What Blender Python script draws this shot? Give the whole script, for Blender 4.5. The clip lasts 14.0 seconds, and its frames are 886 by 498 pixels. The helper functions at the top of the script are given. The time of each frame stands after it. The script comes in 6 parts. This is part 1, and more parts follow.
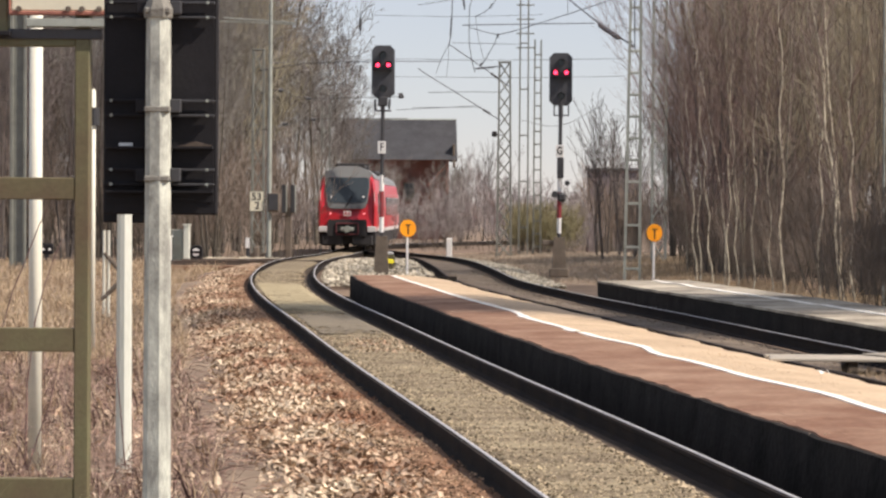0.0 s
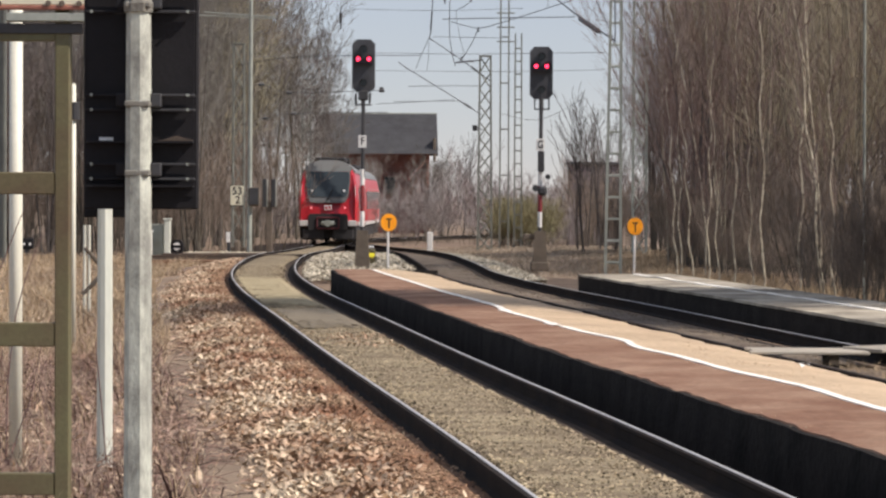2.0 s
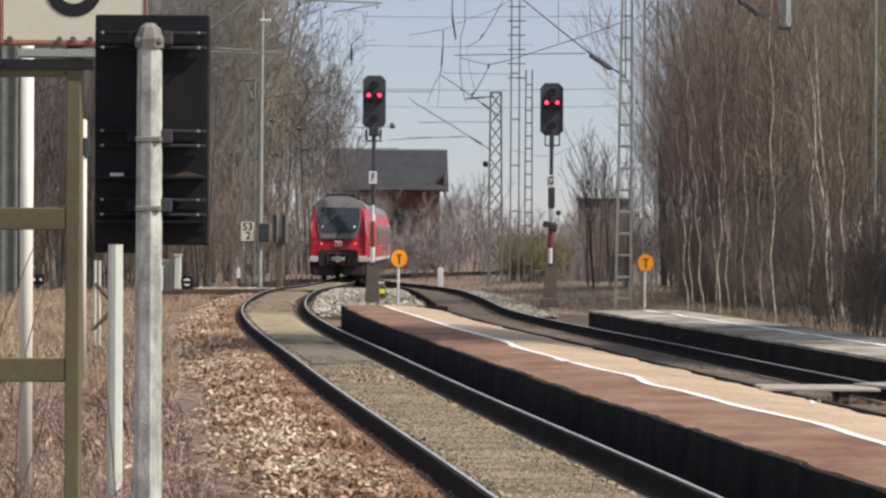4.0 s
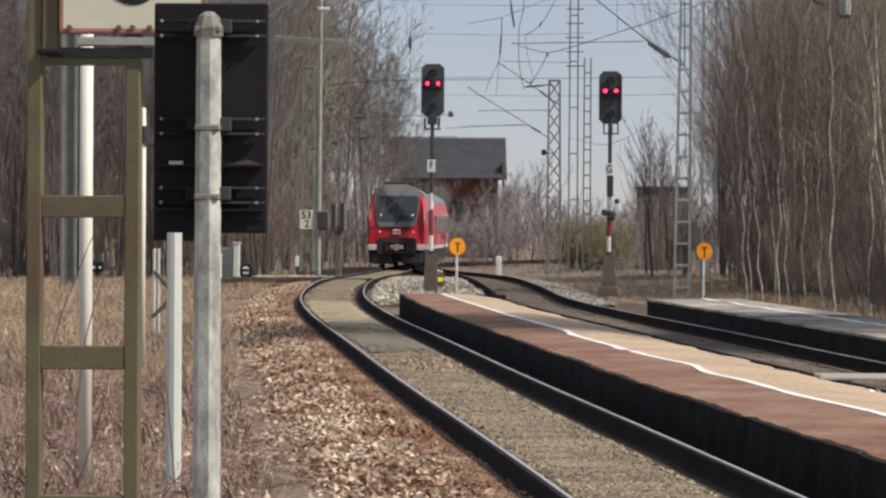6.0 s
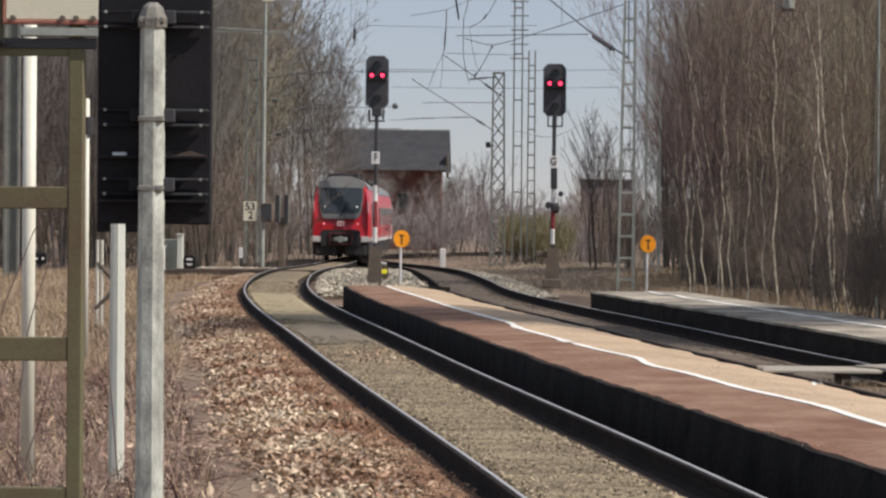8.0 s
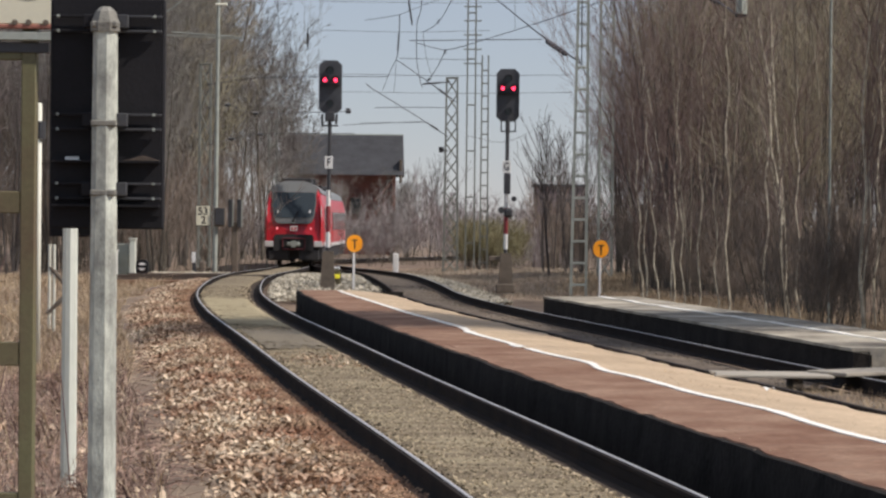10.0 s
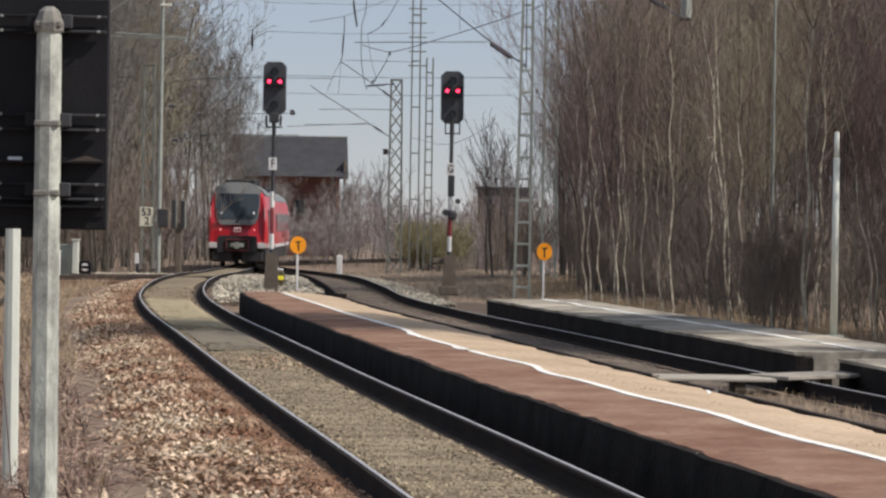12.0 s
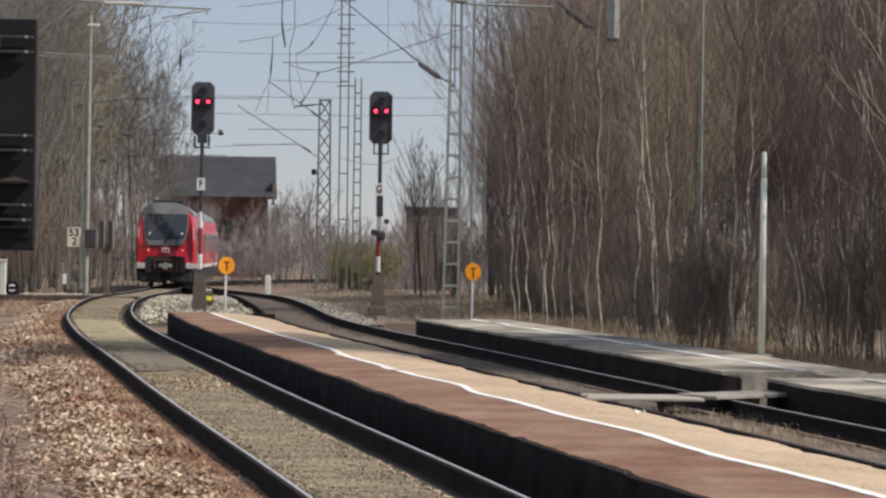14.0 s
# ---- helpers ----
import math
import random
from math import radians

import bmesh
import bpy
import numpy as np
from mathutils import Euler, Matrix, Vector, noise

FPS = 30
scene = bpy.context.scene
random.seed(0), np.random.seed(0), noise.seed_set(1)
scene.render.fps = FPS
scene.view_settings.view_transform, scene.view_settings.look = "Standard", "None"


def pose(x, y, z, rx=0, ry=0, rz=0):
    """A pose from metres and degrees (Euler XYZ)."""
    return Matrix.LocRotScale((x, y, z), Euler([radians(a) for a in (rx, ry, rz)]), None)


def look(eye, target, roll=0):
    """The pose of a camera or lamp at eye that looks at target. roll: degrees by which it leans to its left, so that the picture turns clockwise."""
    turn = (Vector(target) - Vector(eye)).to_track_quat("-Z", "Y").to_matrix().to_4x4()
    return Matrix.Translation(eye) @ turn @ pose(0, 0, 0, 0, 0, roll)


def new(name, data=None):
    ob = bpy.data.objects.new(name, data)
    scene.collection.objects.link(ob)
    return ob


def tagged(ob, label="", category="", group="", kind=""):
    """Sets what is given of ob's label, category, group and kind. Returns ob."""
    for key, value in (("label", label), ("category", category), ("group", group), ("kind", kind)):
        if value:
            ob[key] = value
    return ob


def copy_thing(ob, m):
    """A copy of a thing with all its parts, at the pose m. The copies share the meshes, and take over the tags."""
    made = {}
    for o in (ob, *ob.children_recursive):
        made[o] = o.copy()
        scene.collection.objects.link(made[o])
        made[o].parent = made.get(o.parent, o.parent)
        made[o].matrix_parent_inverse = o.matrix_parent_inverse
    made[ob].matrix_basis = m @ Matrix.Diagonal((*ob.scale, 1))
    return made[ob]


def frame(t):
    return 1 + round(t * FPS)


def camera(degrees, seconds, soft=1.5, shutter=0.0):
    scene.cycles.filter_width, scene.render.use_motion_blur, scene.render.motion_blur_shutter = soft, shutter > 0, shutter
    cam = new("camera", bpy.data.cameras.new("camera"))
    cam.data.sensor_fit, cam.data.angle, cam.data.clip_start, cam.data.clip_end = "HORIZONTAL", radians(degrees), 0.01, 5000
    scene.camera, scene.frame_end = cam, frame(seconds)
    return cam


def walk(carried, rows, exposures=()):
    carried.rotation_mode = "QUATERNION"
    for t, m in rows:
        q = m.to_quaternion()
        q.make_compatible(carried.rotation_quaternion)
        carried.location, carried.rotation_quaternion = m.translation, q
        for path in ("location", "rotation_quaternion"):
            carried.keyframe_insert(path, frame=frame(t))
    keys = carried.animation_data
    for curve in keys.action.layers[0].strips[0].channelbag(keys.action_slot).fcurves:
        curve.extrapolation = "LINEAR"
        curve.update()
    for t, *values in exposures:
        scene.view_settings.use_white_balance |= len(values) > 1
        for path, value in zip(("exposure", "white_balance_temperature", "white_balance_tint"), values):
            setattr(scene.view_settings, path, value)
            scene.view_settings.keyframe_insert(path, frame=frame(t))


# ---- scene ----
cam = camera(17.83, 14.0, soft=2.45)
EYE = Vector((0.0, 0.0, 1.75))


def aim(yaw, pitch, roll):
    """The camera stands still at EYE and turns: degrees to its right, upwards, and leaning to its left."""
    a, b = radians(yaw), radians(pitch)
    return look(EYE, EYE + Vector((math.sin(a) * math.cos(b), math.cos(a) * math.cos(b), math.sin(b))), roll)


TURNS = [
    (0.0, -0.6889, -0.9109, 0.352),
    (0.5, -0.4293, -0.4952, 0.428),
    (1.0, 0.3079, -0.5013, 0.284),
    (1.5, -0.0043, -1.2058, 0.263),
    (2.0, -0.2991, -1.0318, 0.244),
    (2.2, -0.5205, -0.9755, 0.325),
    (4.3, -0.5069, -0.2533, 0.329),
    (4.5, -0.3359, -0.2389, 0.272),
    (5.0, 0.0000, -0.0229, 0.450),
    (5.5, -1.2923, 0.3808, 0.234),
    (6.0, -1.6951, -0.5463, 0.370),
    (6.5, -1.7625, -0.9149, 0.288),
    (7.0, -1.6916, -0.8109, 0.349),
    (7.5, -1.4608, -0.6881, 0.580),
    (8.0, -0.5572, -0.6977, 0.532),
    (8.5, -0.0773, -0.7761, 0.907),
    (10.8, 0.6567, -0.4538, 0.485),
    (11.0, 0.8228, -0.4292, 0.613),
    (11.5, 1.0919, -0.4118, 0.694),
    (12.0, 1.5348, -0.5309, 0.874),
    (12.5, 2.0095, -0.3085, 0.920),
    (13.0, 2.4254, -0.0824, 0.966),
    (13.5, 2.7745, -0.1106, 0.918),
    (14.0, 2.9757, -0.1005, 0.816),
]
walk(cam, [(t, aim(y, p, r)) for t, y, p, r in TURNS],
     exposures=[(0, 0.30, 6800, 18), (0.6, 0.24, 6750, 17), (2.2, 0.05, 6550, 17), (5.0, -0.03, 6320, 16), (6.5, -0.14, 6400, 16), (8.5, -0.15, 6400, 16), (11.0, -0.15, 6320, 15), (14.0, -0.15, 6320, 15)])

# ---- world, sun ----
SUN_EL, SUN_AZ = radians(44.5), radians(110)
world = bpy.data.worlds.new("sky")
scene.world = world
world.use_nodes = True
wn = world.node_tree
sky = wn.nodes.new("ShaderNodeTexSky")
sky.sky_type, sky.sun_disc = "NISHITA", False
sky.sun_elevation, sky.sun_rotation = SUN_EL, SUN_AZ
sky.dust_density, sky.air_density, sky.ozone_density = 0.0, 1.0, 3.0
wn.nodes["Background"].inputs["Strength"].default_value = 0.105
haze = wn.nodes.new("ShaderNodeMix")
haze.data_type = "RGBA"
haze.inputs["Factor"].default_value = 0.65
haze.inputs["B"].default_value = (4.4, 4.85, 5.6, 1)
wn.links.new(sky.outputs["Color"], haze.inputs["A"])
wn.links.new(haze.outputs["Result"], wn.nodes["Background"].inputs["Color"])
sun = new("sun", bpy.data.lights.new("sun", "SUN"))
sun.data.energy, sun.data.angle, sun.data.color = 4.55, radians(0.6), (1.0, 0.94, 0.84)
sun_way = Vector((math.sin(SUN_AZ) * math.cos(SUN_EL), math.cos(SUN_AZ) * math.cos(SUN_EL), math.sin(SUN_EL)))
sun.matrix_world = look(sun_way * 300, (0, 0, 0))
scene.view_settings.exposure = 0.0


# ---- materials ----
def material(name, colour, rough=0.8, metal=0.0, vary=0.25, scale=8.0, fine=60.0, bump=0.3, second=None, amount=0.5,
             emit=0.0, spec=0.5, spread=0.0, island=0.0, stretch=(1, 1, 1), hue=None):
    """A surface with stains and grain. second: a colour that shows in patches; spread: how far repeats differ; island: how far loose pieces differ; hue: a tint that some repeats lean to."""
    m = bpy.data.materials.new(name)
    m.use_nodes = True
    nt = m.node_tree
    n, l = nt.nodes, nt.links
    b = n["Principled BSDF"]
    tc = n.new("ShaderNodeTexCoord")
    mp = n.new("ShaderNodeMapping")
    mp.inputs["Scale"].default_value = stretch
    l.new(tc.outputs["Object"], mp.inputs["Vector"])
    big, small = n.new("ShaderNodeTexNoise"), n.new("ShaderNodeTexNoise")
    for tex, s, d in ((big, scale, 5), (small, fine, 3)):
        tex.inputs["Scale"].default_value = s
        tex.inputs["Detail"].default_value = d
        tex.inputs["Roughness"].default_value = 0.62
        l.new(mp.outputs["Vector"], tex.inputs["Vector"])
    ramp = n.new("ShaderNodeValToRGB")
    e = ramp.color_ramp.elements
    c = Vector(colour)
    s2 = Vector(second) if second else c * (1 - vary)
    e[0].position, e[1].position = 0.5 - 0.22 * amount - 0.05, 0.5 + 0.22 * amount + 0.05
    e[0].color, e[1].color = (*s2, 1), (*c, 1)
    l.new(big.outputs["Fac"], ramp.inputs["Fac"])
    add = n.new("ShaderNodeMath")
    add.operation = "MULTIPLY_ADD"
    add.inputs[1].default_value, add.inputs[2].default_value = 2 * vary, 1 - vary
    l.new(small.outputs["Fac"], add.inputs[0])
    value = add.outputs[0]
    for on, socket in ((spread, ("ShaderNodeObjectInfo", "Random")), (island, ("ShaderNodeNewGeometry", "Random Per Island"))):
        if on:
            info = n.new(socket[0])
            f = n.new("ShaderNodeMath")
            f.operation = "MULTIPLY_ADD"
            f.inputs[1].default_value, f.inputs[2].default_value = 2 * on, 1 - on
            l.new(info.outputs[socket[1]], f.inputs[0])
            g = n.new("ShaderNodeMath")
            g.operation = "MULTIPLY"
            l.new(f.outputs[0], g.inputs[0])
            l.new(value, g.inputs[1])
            value = g.outputs[0]
    mix = n.new("ShaderNodeVectorMath")
    mix.operation = "SCALE"
    l.new(ramp.outputs["Color"], mix.inputs[0])
    l.new(value, mix.inputs["Scale"])
    out = mix.outputs["Vector"]
    if hue:
        info = n.new("ShaderNodeObjectInfo")
        wn = n.new("ShaderNodeTexWhiteNoise")
        wn.noise_dimensions = "1D"
        l.new(info.outputs["Random"], wn.inputs["W"])
        tint = n.new("ShaderNodeMix")
        tint.data_type = "VECTOR"
        tint.inputs["A"].default_value, tint.inputs["B"].default_value = (1, 1, 1), hue
        l.new(wn.outputs["Value"], tint.inputs["Factor"])
        by = n.new("ShaderNodeVectorMath")
        by.operation = "MULTIPLY"
        l.new(out, by.inputs[0])
        l.new(tint.outputs["Result"], by.inputs[1])
        out = by.outputs["Vector"]
    l.new(out, b.inputs["Base Color"])
    b.inputs["Roughness"].default_value, b.inputs["Metallic"].default_value = rough, metal
    b.inputs["Specular IOR Level"].default_value = spec
    if bump:
        bp = n.new("ShaderNodeBump")
        bp.inputs["Strength"].default_value, bp.inputs["Distance"].default_value = bump, 0.02
        l.new(small.outputs["Fac"], bp.inputs["Height"])
        l.new(bp.outputs["Normal"], b.inputs["Normal"])
    if emit:
        b.inputs["Emission Color"].default_value = (*colour, 1)
        b.inputs["Emission Strength"].default_value = emit
    return m


M_SOIL = material("dry_soil_and_grass", (0.29, 0.22, 0.155), 0.95, vary=0.4, scale=0.35, fine=9, second=(0.15, 0.108, 0.083), amount=0.6, spec=0.12)
M_FILL = material("sandy_track_fill", (0.335, 0.278, 0.18), 0.95, vary=0.6, scale=1.6, fine=18, second=(0.185, 0.145, 0.098), amount=0.25, bump=1.0, stretch=(0.5, 1.8, 1), spec=0.12)
M_BALLAST = material("rusty_ballast", (0.30, 0.185, 0.115), 0.95, vary=0.5, scale=1.4, fine=22, second=(0.19, 0.108, 0.066), bump=1.0, spec=0.12)
M_STONE = material("ballast_stone", (0.41, 0.305, 0.20), 0.9, vary=0.25, scale=0.7, fine=30, second=(0.235, 0.125, 0.075), amount=0.3, island=0.85, spec=0.12)
M_GREY_STONE = material("grey_stone", (0.54, 0.49, 0.385), 0.9, vary=0.25, scale=1.0, fine=30, second=(0.33, 0.285, 0.205), island=0.5, spec=0.12)
M_DARKSTRIP = material("dark_track_strip", (0.05, 0.041, 0.034), 0.95, vary=0.5, scale=2.5, fine=25, second=(0.10, 0.075, 0.055), amount=0.4, bump=0.8, spec=0.1)
M_TRACKBED = material("dark_track_bed", (0.125, 0.10, 0.08), 0.95, vary=0.5, scale=1.5, fine=16, second=(0.24, 0.195, 0.145), bump=0.9, spec=0.12)
# Rust taken near black, so the colour carries the shade on the sides.
M_RAIL = material("rusty_rail_shade_dark", (0.022, 0.020, 0.019), 0.95, vary=0.35, scale=2, fine=40, second=(0.038, 0.029, 0.024), spec=0.1)
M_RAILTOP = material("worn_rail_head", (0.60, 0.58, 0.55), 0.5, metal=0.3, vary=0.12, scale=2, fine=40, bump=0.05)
M_DULLRAIL = material("dull_rusty_rail", (0.085, 0.065, 0.052), 0.9, vary=0.3, scale=2, fine=30, bump=0.1)
M_PLAT = material("sandy_platform", (0.64, 0.49, 0.33), 0.95, vary=0.4, scale=0.6, fine=14, second=(0.45, 0.335, 0.22), amount=0.7, bump=0.5, spec=0.12)
M_PLATRED = material("reddish_platform_edge", (0.205, 0.107, 0.07), 0.95, vary=0.4, scale=0.9, fine=14, second=(0.34, 0.22, 0.15), amount=0.5, bump=0.5, spec=0.12)
# Weathered surface, with the shade on walls and strip put into its colour.
M_WALL = material("weathered_edge_in_shade", (0.036, 0.031, 0.027), 0.95, vary=0.4, scale=2.0, fine=15, second=(0.018, 0.016, 0.014), bump=0.9, spec=0.1)
# The strong pale and dark patches paint dappled sun and tree shade.
M_PLATGREY = material("grey_platform_dappled", (0.56, 0.50, 0.39), 0.95, vary=0.4, scale=0.7, fine=10, second=(0.20, 0.175, 0.14), amount=0.35, bump=0.4, spec=0.12)
M_WHITE = material("worn_white_paint", (0.86, 0.85, 0.80), 0.7, vary=0.06, scale=4, fine=40, bump=0.15)
M_LINE = material("white_line_paint", (0.97, 0.93, 0.83), 0.8, vary=0.05, scale=4, fine=40, bump=0.1, spec=0.12)
M_BLACK = material("black_sheet", (0.017, 0.016, 0.018), 0.7, spec=0.25, vary=0.3, scale=3, fine=50, bump=0.1)
M_SCREEN = material("weathered_dark_screen", (0.075, 0.078, 0.085), 0.5, vary=0.3, scale=3, fine=50, second=(0.045, 0.046, 0.05), bump=0.1)
M_CONCRETE = material("post_concrete", (0.62, 0.64, 0.54), 0.85, vary=0.3, scale=7, fine=55, second=(0.30, 0.30, 0.26), amount=0.3, bump=0.25, stretch=(1, 1, 0.55))
M_DIRT = material("settled_dirt", (0.12, 0.09, 0.068), 0.95, vary=0.3, scale=20, fine=80)
M_CAP = material("dirty_grey_cap", (0.27, 0.26, 0.22), 0.9, vary=0.3, scale=12, fine=60, second=(0.17, 0.16, 0.135))
M_BASE = material("dark_concrete", (0.18, 0.145, 0.11), 0.9, vary=0.3, scale=4, fine=50)
M_PALEPOST = material("pale_painted_post", (0.68, 0.70, 0.60), 0.6, vary=0.12, scale=4, fine=40, stretch=(1, 1, 0.3), bump=0.1)
M_WHITEPOST = material("white_post", (0.80, 0.78, 0.64), 0.5, vary=0.1, scale=3, fine=30, bump=0.1)
M_OLIVE = material("olive_painted_steel", (0.165, 0.17, 0.078), 0.6, vary=0.25, scale=0.75, fine=45, second=(0.125, 0.078, 0.048), amount=0.45, bump=0.12)
M_STEEL = material("galvanised_steel", (0.36, 0.385, 0.335), 0.65, vary=0.2, scale=2, fine=30, second=(0.25, 0.27, 0.235), bump=0.1, spread=0.15)
M_OLDSTEEL = material("weathered_steel", (0.215, 0.225, 0.19), 0.75, vary=0.2, scale=2, fine=30, second=(0.15, 0.155, 0.135), bump=0.1)
M_DARKSTEEL = material("dark_steel", (0.07, 0.07, 0.072), 0.5, metal=0.3, vary=0.2, scale=4, fine=40, bump=0.1)
M_WIRE = material("wire", (0.085, 0.085, 0.092), 0.6, metal=0.3, vary=0.1, bump=0)
M_REDBAND = material("red_mast_band", (0.30, 0.04, 0.045), 0.6, vary=0.2, scale=4, fine=40, bump=0.1)
M_REDLAMP = material("red_signal_light", (1.0, 0.04, 0.10), 0.3, vary=0, bump=0, emit=4.0)
M_ORANGE = material("orange_reflective_sign", (1.0, 0.37, 0.012), 0.4, vary=0.08, bump=0)
M_LETTER = material("black_lettering", (0.012, 0.012, 0.013), 0.6, vary=0.1, bump=0)
M_RED = material("train_red", (0.52, 0.018, 0.028), 0.28, vary=0.06, scale=1, fine=20, bump=0.02)
M_TRAINGREY = material("train_grey_roof", (0.20, 0.205, 0.195), 0.55, vary=0.15, scale=1, fine=20, bump=0.05)
M_GLASS = material("dark_tinted_glass", (0.028, 0.040, 0.048), 0.12, vary=0.1, bump=0)
M_MASK = material("train_mask_grey", (0.135, 0.14, 0.135), 0.5, vary=0.12, scale=1, fine=20, bump=0.02)
M_WINDSCREEN = material("train_windscreen", (0.055, 0.07, 0.08), 0.25, vary=0.1, bump=0, spec=0.12)
M_TRAINDARK = material("dark_underframe", (0.03, 0.028, 0.028), 0.8, vary=0.3, scale=2, fine=20, bump=0.3)
M_TRAINWHITE = material("train_white_band", (0.62, 0.60, 0.57), 0.45, vary=0.1, scale=2, fine=20, bump=0.02)
M_CREAM = material("cream_sign_board", (0.80, 0.755, 0.565), 0.55, vary=0.06, scale=3, fine=30, bump=0.05)
M_RUST = material("rusty_red_edge", (0.42, 0.17, 0.12), 0.8, vary=0.35, scale=8, fine=60)
# Slate grey lightened to put distance haze into the colour.
M_ROOF = material("slate_roof_hazed", (0.13, 0.13, 0.135), 0.8, vary=0.25, scale=1, fine=8, bump=0.4)
M_GRIT = material("track_grit", (0.365, 0.302, 0.198), 0.95, vary=0.2, scale=0.8, fine=20, second=(0.25, 0.20, 0.14), island=0.8, spec=0.12)
M_GRAVEL = material("platform_gravel", (0.60, 0.46, 0.31), 0.95, vary=0.2, scale=0.8, fine=20, second=(0.44, 0.33, 0.22), island=0.35)
M_SHED = material("weathered_render", (0.25, 0.215, 0.21), 0.9, vary=0.3, scale=0.8, fine=8, second=(0.20, 0.165, 0.16))
M_BRICK = material("brick_wall", (0.20, 0.078, 0.06), 0.9, vary=0.35, scale=0.6, fine=8, second=(0.105, 0.06, 0.052), bump=0.3)
M_TRUNK = material("grey_bark", (0.14, 0.122, 0.095), 0.95, vary=0.35, scale=3, fine=20, spread=0.3, bump=0.6)
M_DARKBARK = material("dark_bark", (0.115, 0.10, 0.09), 0.95, vary=0.35, scale=3, fine=20, spread=0.3, bump=0.6)
M_REDTWIG = material("purple_brown_twigs", (0.245, 0.178, 0.148), 0.95, vary=0.3, scale=0.5, fine=9, second=(0.15, 0.105, 0.093), spread=0.3, bump=0, hue=(1.0, 0.93, 0.92))
M_OLIVETWIG = material("olive_twigs", (0.37, 0.345, 0.225), 0.95, vary=0.3, scale=0.5, fine=9, second=(0.245, 0.21, 0.14), spread=0.3, bump=0, hue=(1.0, 0.88, 0.95))
M_TWIG = material("brown_twigs", (0.30, 0.255, 0.20), 0.95, vary=0.3, scale=0.5, fine=9, second=(0.22, 0.178, 0.148), spread=0.35, bump=0, hue=(1.0, 0.83, 0.97))
M_GREYTWIG = material("grey_twigs", (0.265, 0.248, 0.205), 0.95, vary=0.3, scale=0.6, fine=9, second=(0.18, 0.165, 0.138), spread=0.3, bump=0, hue=(0.92, 0.88, 0.98))
M_SHRUBTWIG = material("dark_shrub_twigs", (0.25, 0.20, 0.155), 0.95, vary=0.3, scale=0.8, fine=9, second=(0.165, 0.13, 0.107), spread=0.3, bump=0)
M_EDGETWIG = material("wood_edge_twigs", (0.29, 0.235, 0.18), 0.95, vary=0.3, scale=0.8, fine=9, second=(0.19, 0.15, 0.12), spread=0.35, bump=0)
# Darkened twigs; in the right-hand wood the colour stands in for shade.
M_SHADETWIG = material("darkened_twigs", (0.15, 0.125, 0.11), 0.95, vary=0.3, scale=0.6, fine=9, second=(0.10, 0.083, 0.078), spread=0.3, bump=0)
# Twig colour paled to paint in the haze over distant shrubs.
M_FARTWIG = material("haze_paled_twigs", (0.37, 0.33, 0.31), 0.95, vary=0.3, scale=0.8, fine=9, second=(0.28, 0.245, 0.235), spread=0.25, bump=0)
M_HEDGE = material("olive_hedge_twigs", (0.25, 0.22, 0.125), 0.95, vary=0.3, scale=0.8, fine=9, second=(0.19, 0.175, 0.09), spread=0.2, bump=0)
M_BIRCH = material("birch_bark", (0.34, 0.305, 0.215), 0.85, vary=0.3, scale=3, fine=9, second=(0.2, 0.165, 0.13), spread=0.2, amount=0.5, stretch=(1, 1, 2))
M_WHITEBARK = material("white_birch_bark", (0.71, 0.645, 0.48), 0.85, vary=0.3, scale=2, fine=9, second=(0.22, 0.18, 0.14), amount=0.5, stretch=(1, 1, 2))
M_WEED = material("brown_weeds", (0.47, 0.335, 0.26), 0.95, vary=0.25, scale=0.5, fine=5, second=(0.19, 0.115, 0.09), amount=0.4, island=0.8, bump=0)
M_STRAW = material("pale_straw", (0.80, 0.66, 0.47), 0.9, vary=0.2, scale=0.5, fine=7, second=(0.45, 0.32, 0.22), amount=0.5, island=0.5, bump=0)
M_CANE = material("purple_canes", (0.17, 0.10, 0.085), 0.9, vary=0.25, scale=0.6, fine=7, second=(0.10, 0.06, 0.055), island=0.5, bump=0)
M_DARKPATCH = material("dark_grey_fill", (0.20, 0.17, 0.125), 0.9, vary=0.4, scale=2.5, fine=24, second=(0.25, 0.21, 0.15), amount=0.4, bump=0.5, stretch=(0.5, 2.0, 1), spec=0.2)
M_MOSS = material("dry_moss", (0.46, 0.385, 0.245), 0.95, vary=0.35, scale=1.4, fine=20, second=(0.33, 0.275, 0.165), bump=0.6, spec=0.12)
M_LEAF = material("dead_leaf", (0.63, 0.515, 0.365), 0.9, vary=0.2, scale=0.7, fine=9, second=(0.30, 0.175, 0.11), amount=0.4, island=0.6, bump=0)
M_GRASS = material("dry_grass", (0.56, 0.43, 0.26), 0.95, vary=0.25, scale=0.35, fine=5, second=(0.33, 0.235, 0.16), island=0.4, bump=0)
M_PALEGRASS = material("pale_dry_grass", (0.52, 0.43, 0.32), 0.95, vary=0.25, scale=0.35, fine=5, second=(0.27, 0.22, 0.165), island=0.45, bump=0)
# Emission added to brighten a reflective yellow front turned away from the sun.
M_YELLOW = material("yellow_front_with_glow", (0.9, 0.78, 0.05), 0.5, vary=0.1, bump=0, emit=0.35)


# ---- mesh helpers ----
def finish(name, bm, mat, parent=None, label="", smooth=False):
    me = bpy.data.meshes.new(name)
    bm.to_mesh(me)
    bm.free()
    me.materials.append(mat)
    if smooth:
        me.polygons.foreach_set("use_smooth", [True] * len(me.polygons))
    ob = new(name, me)
    if parent:
        ob.parent = parent
    if label:
        ob["label"] = label
    return ob


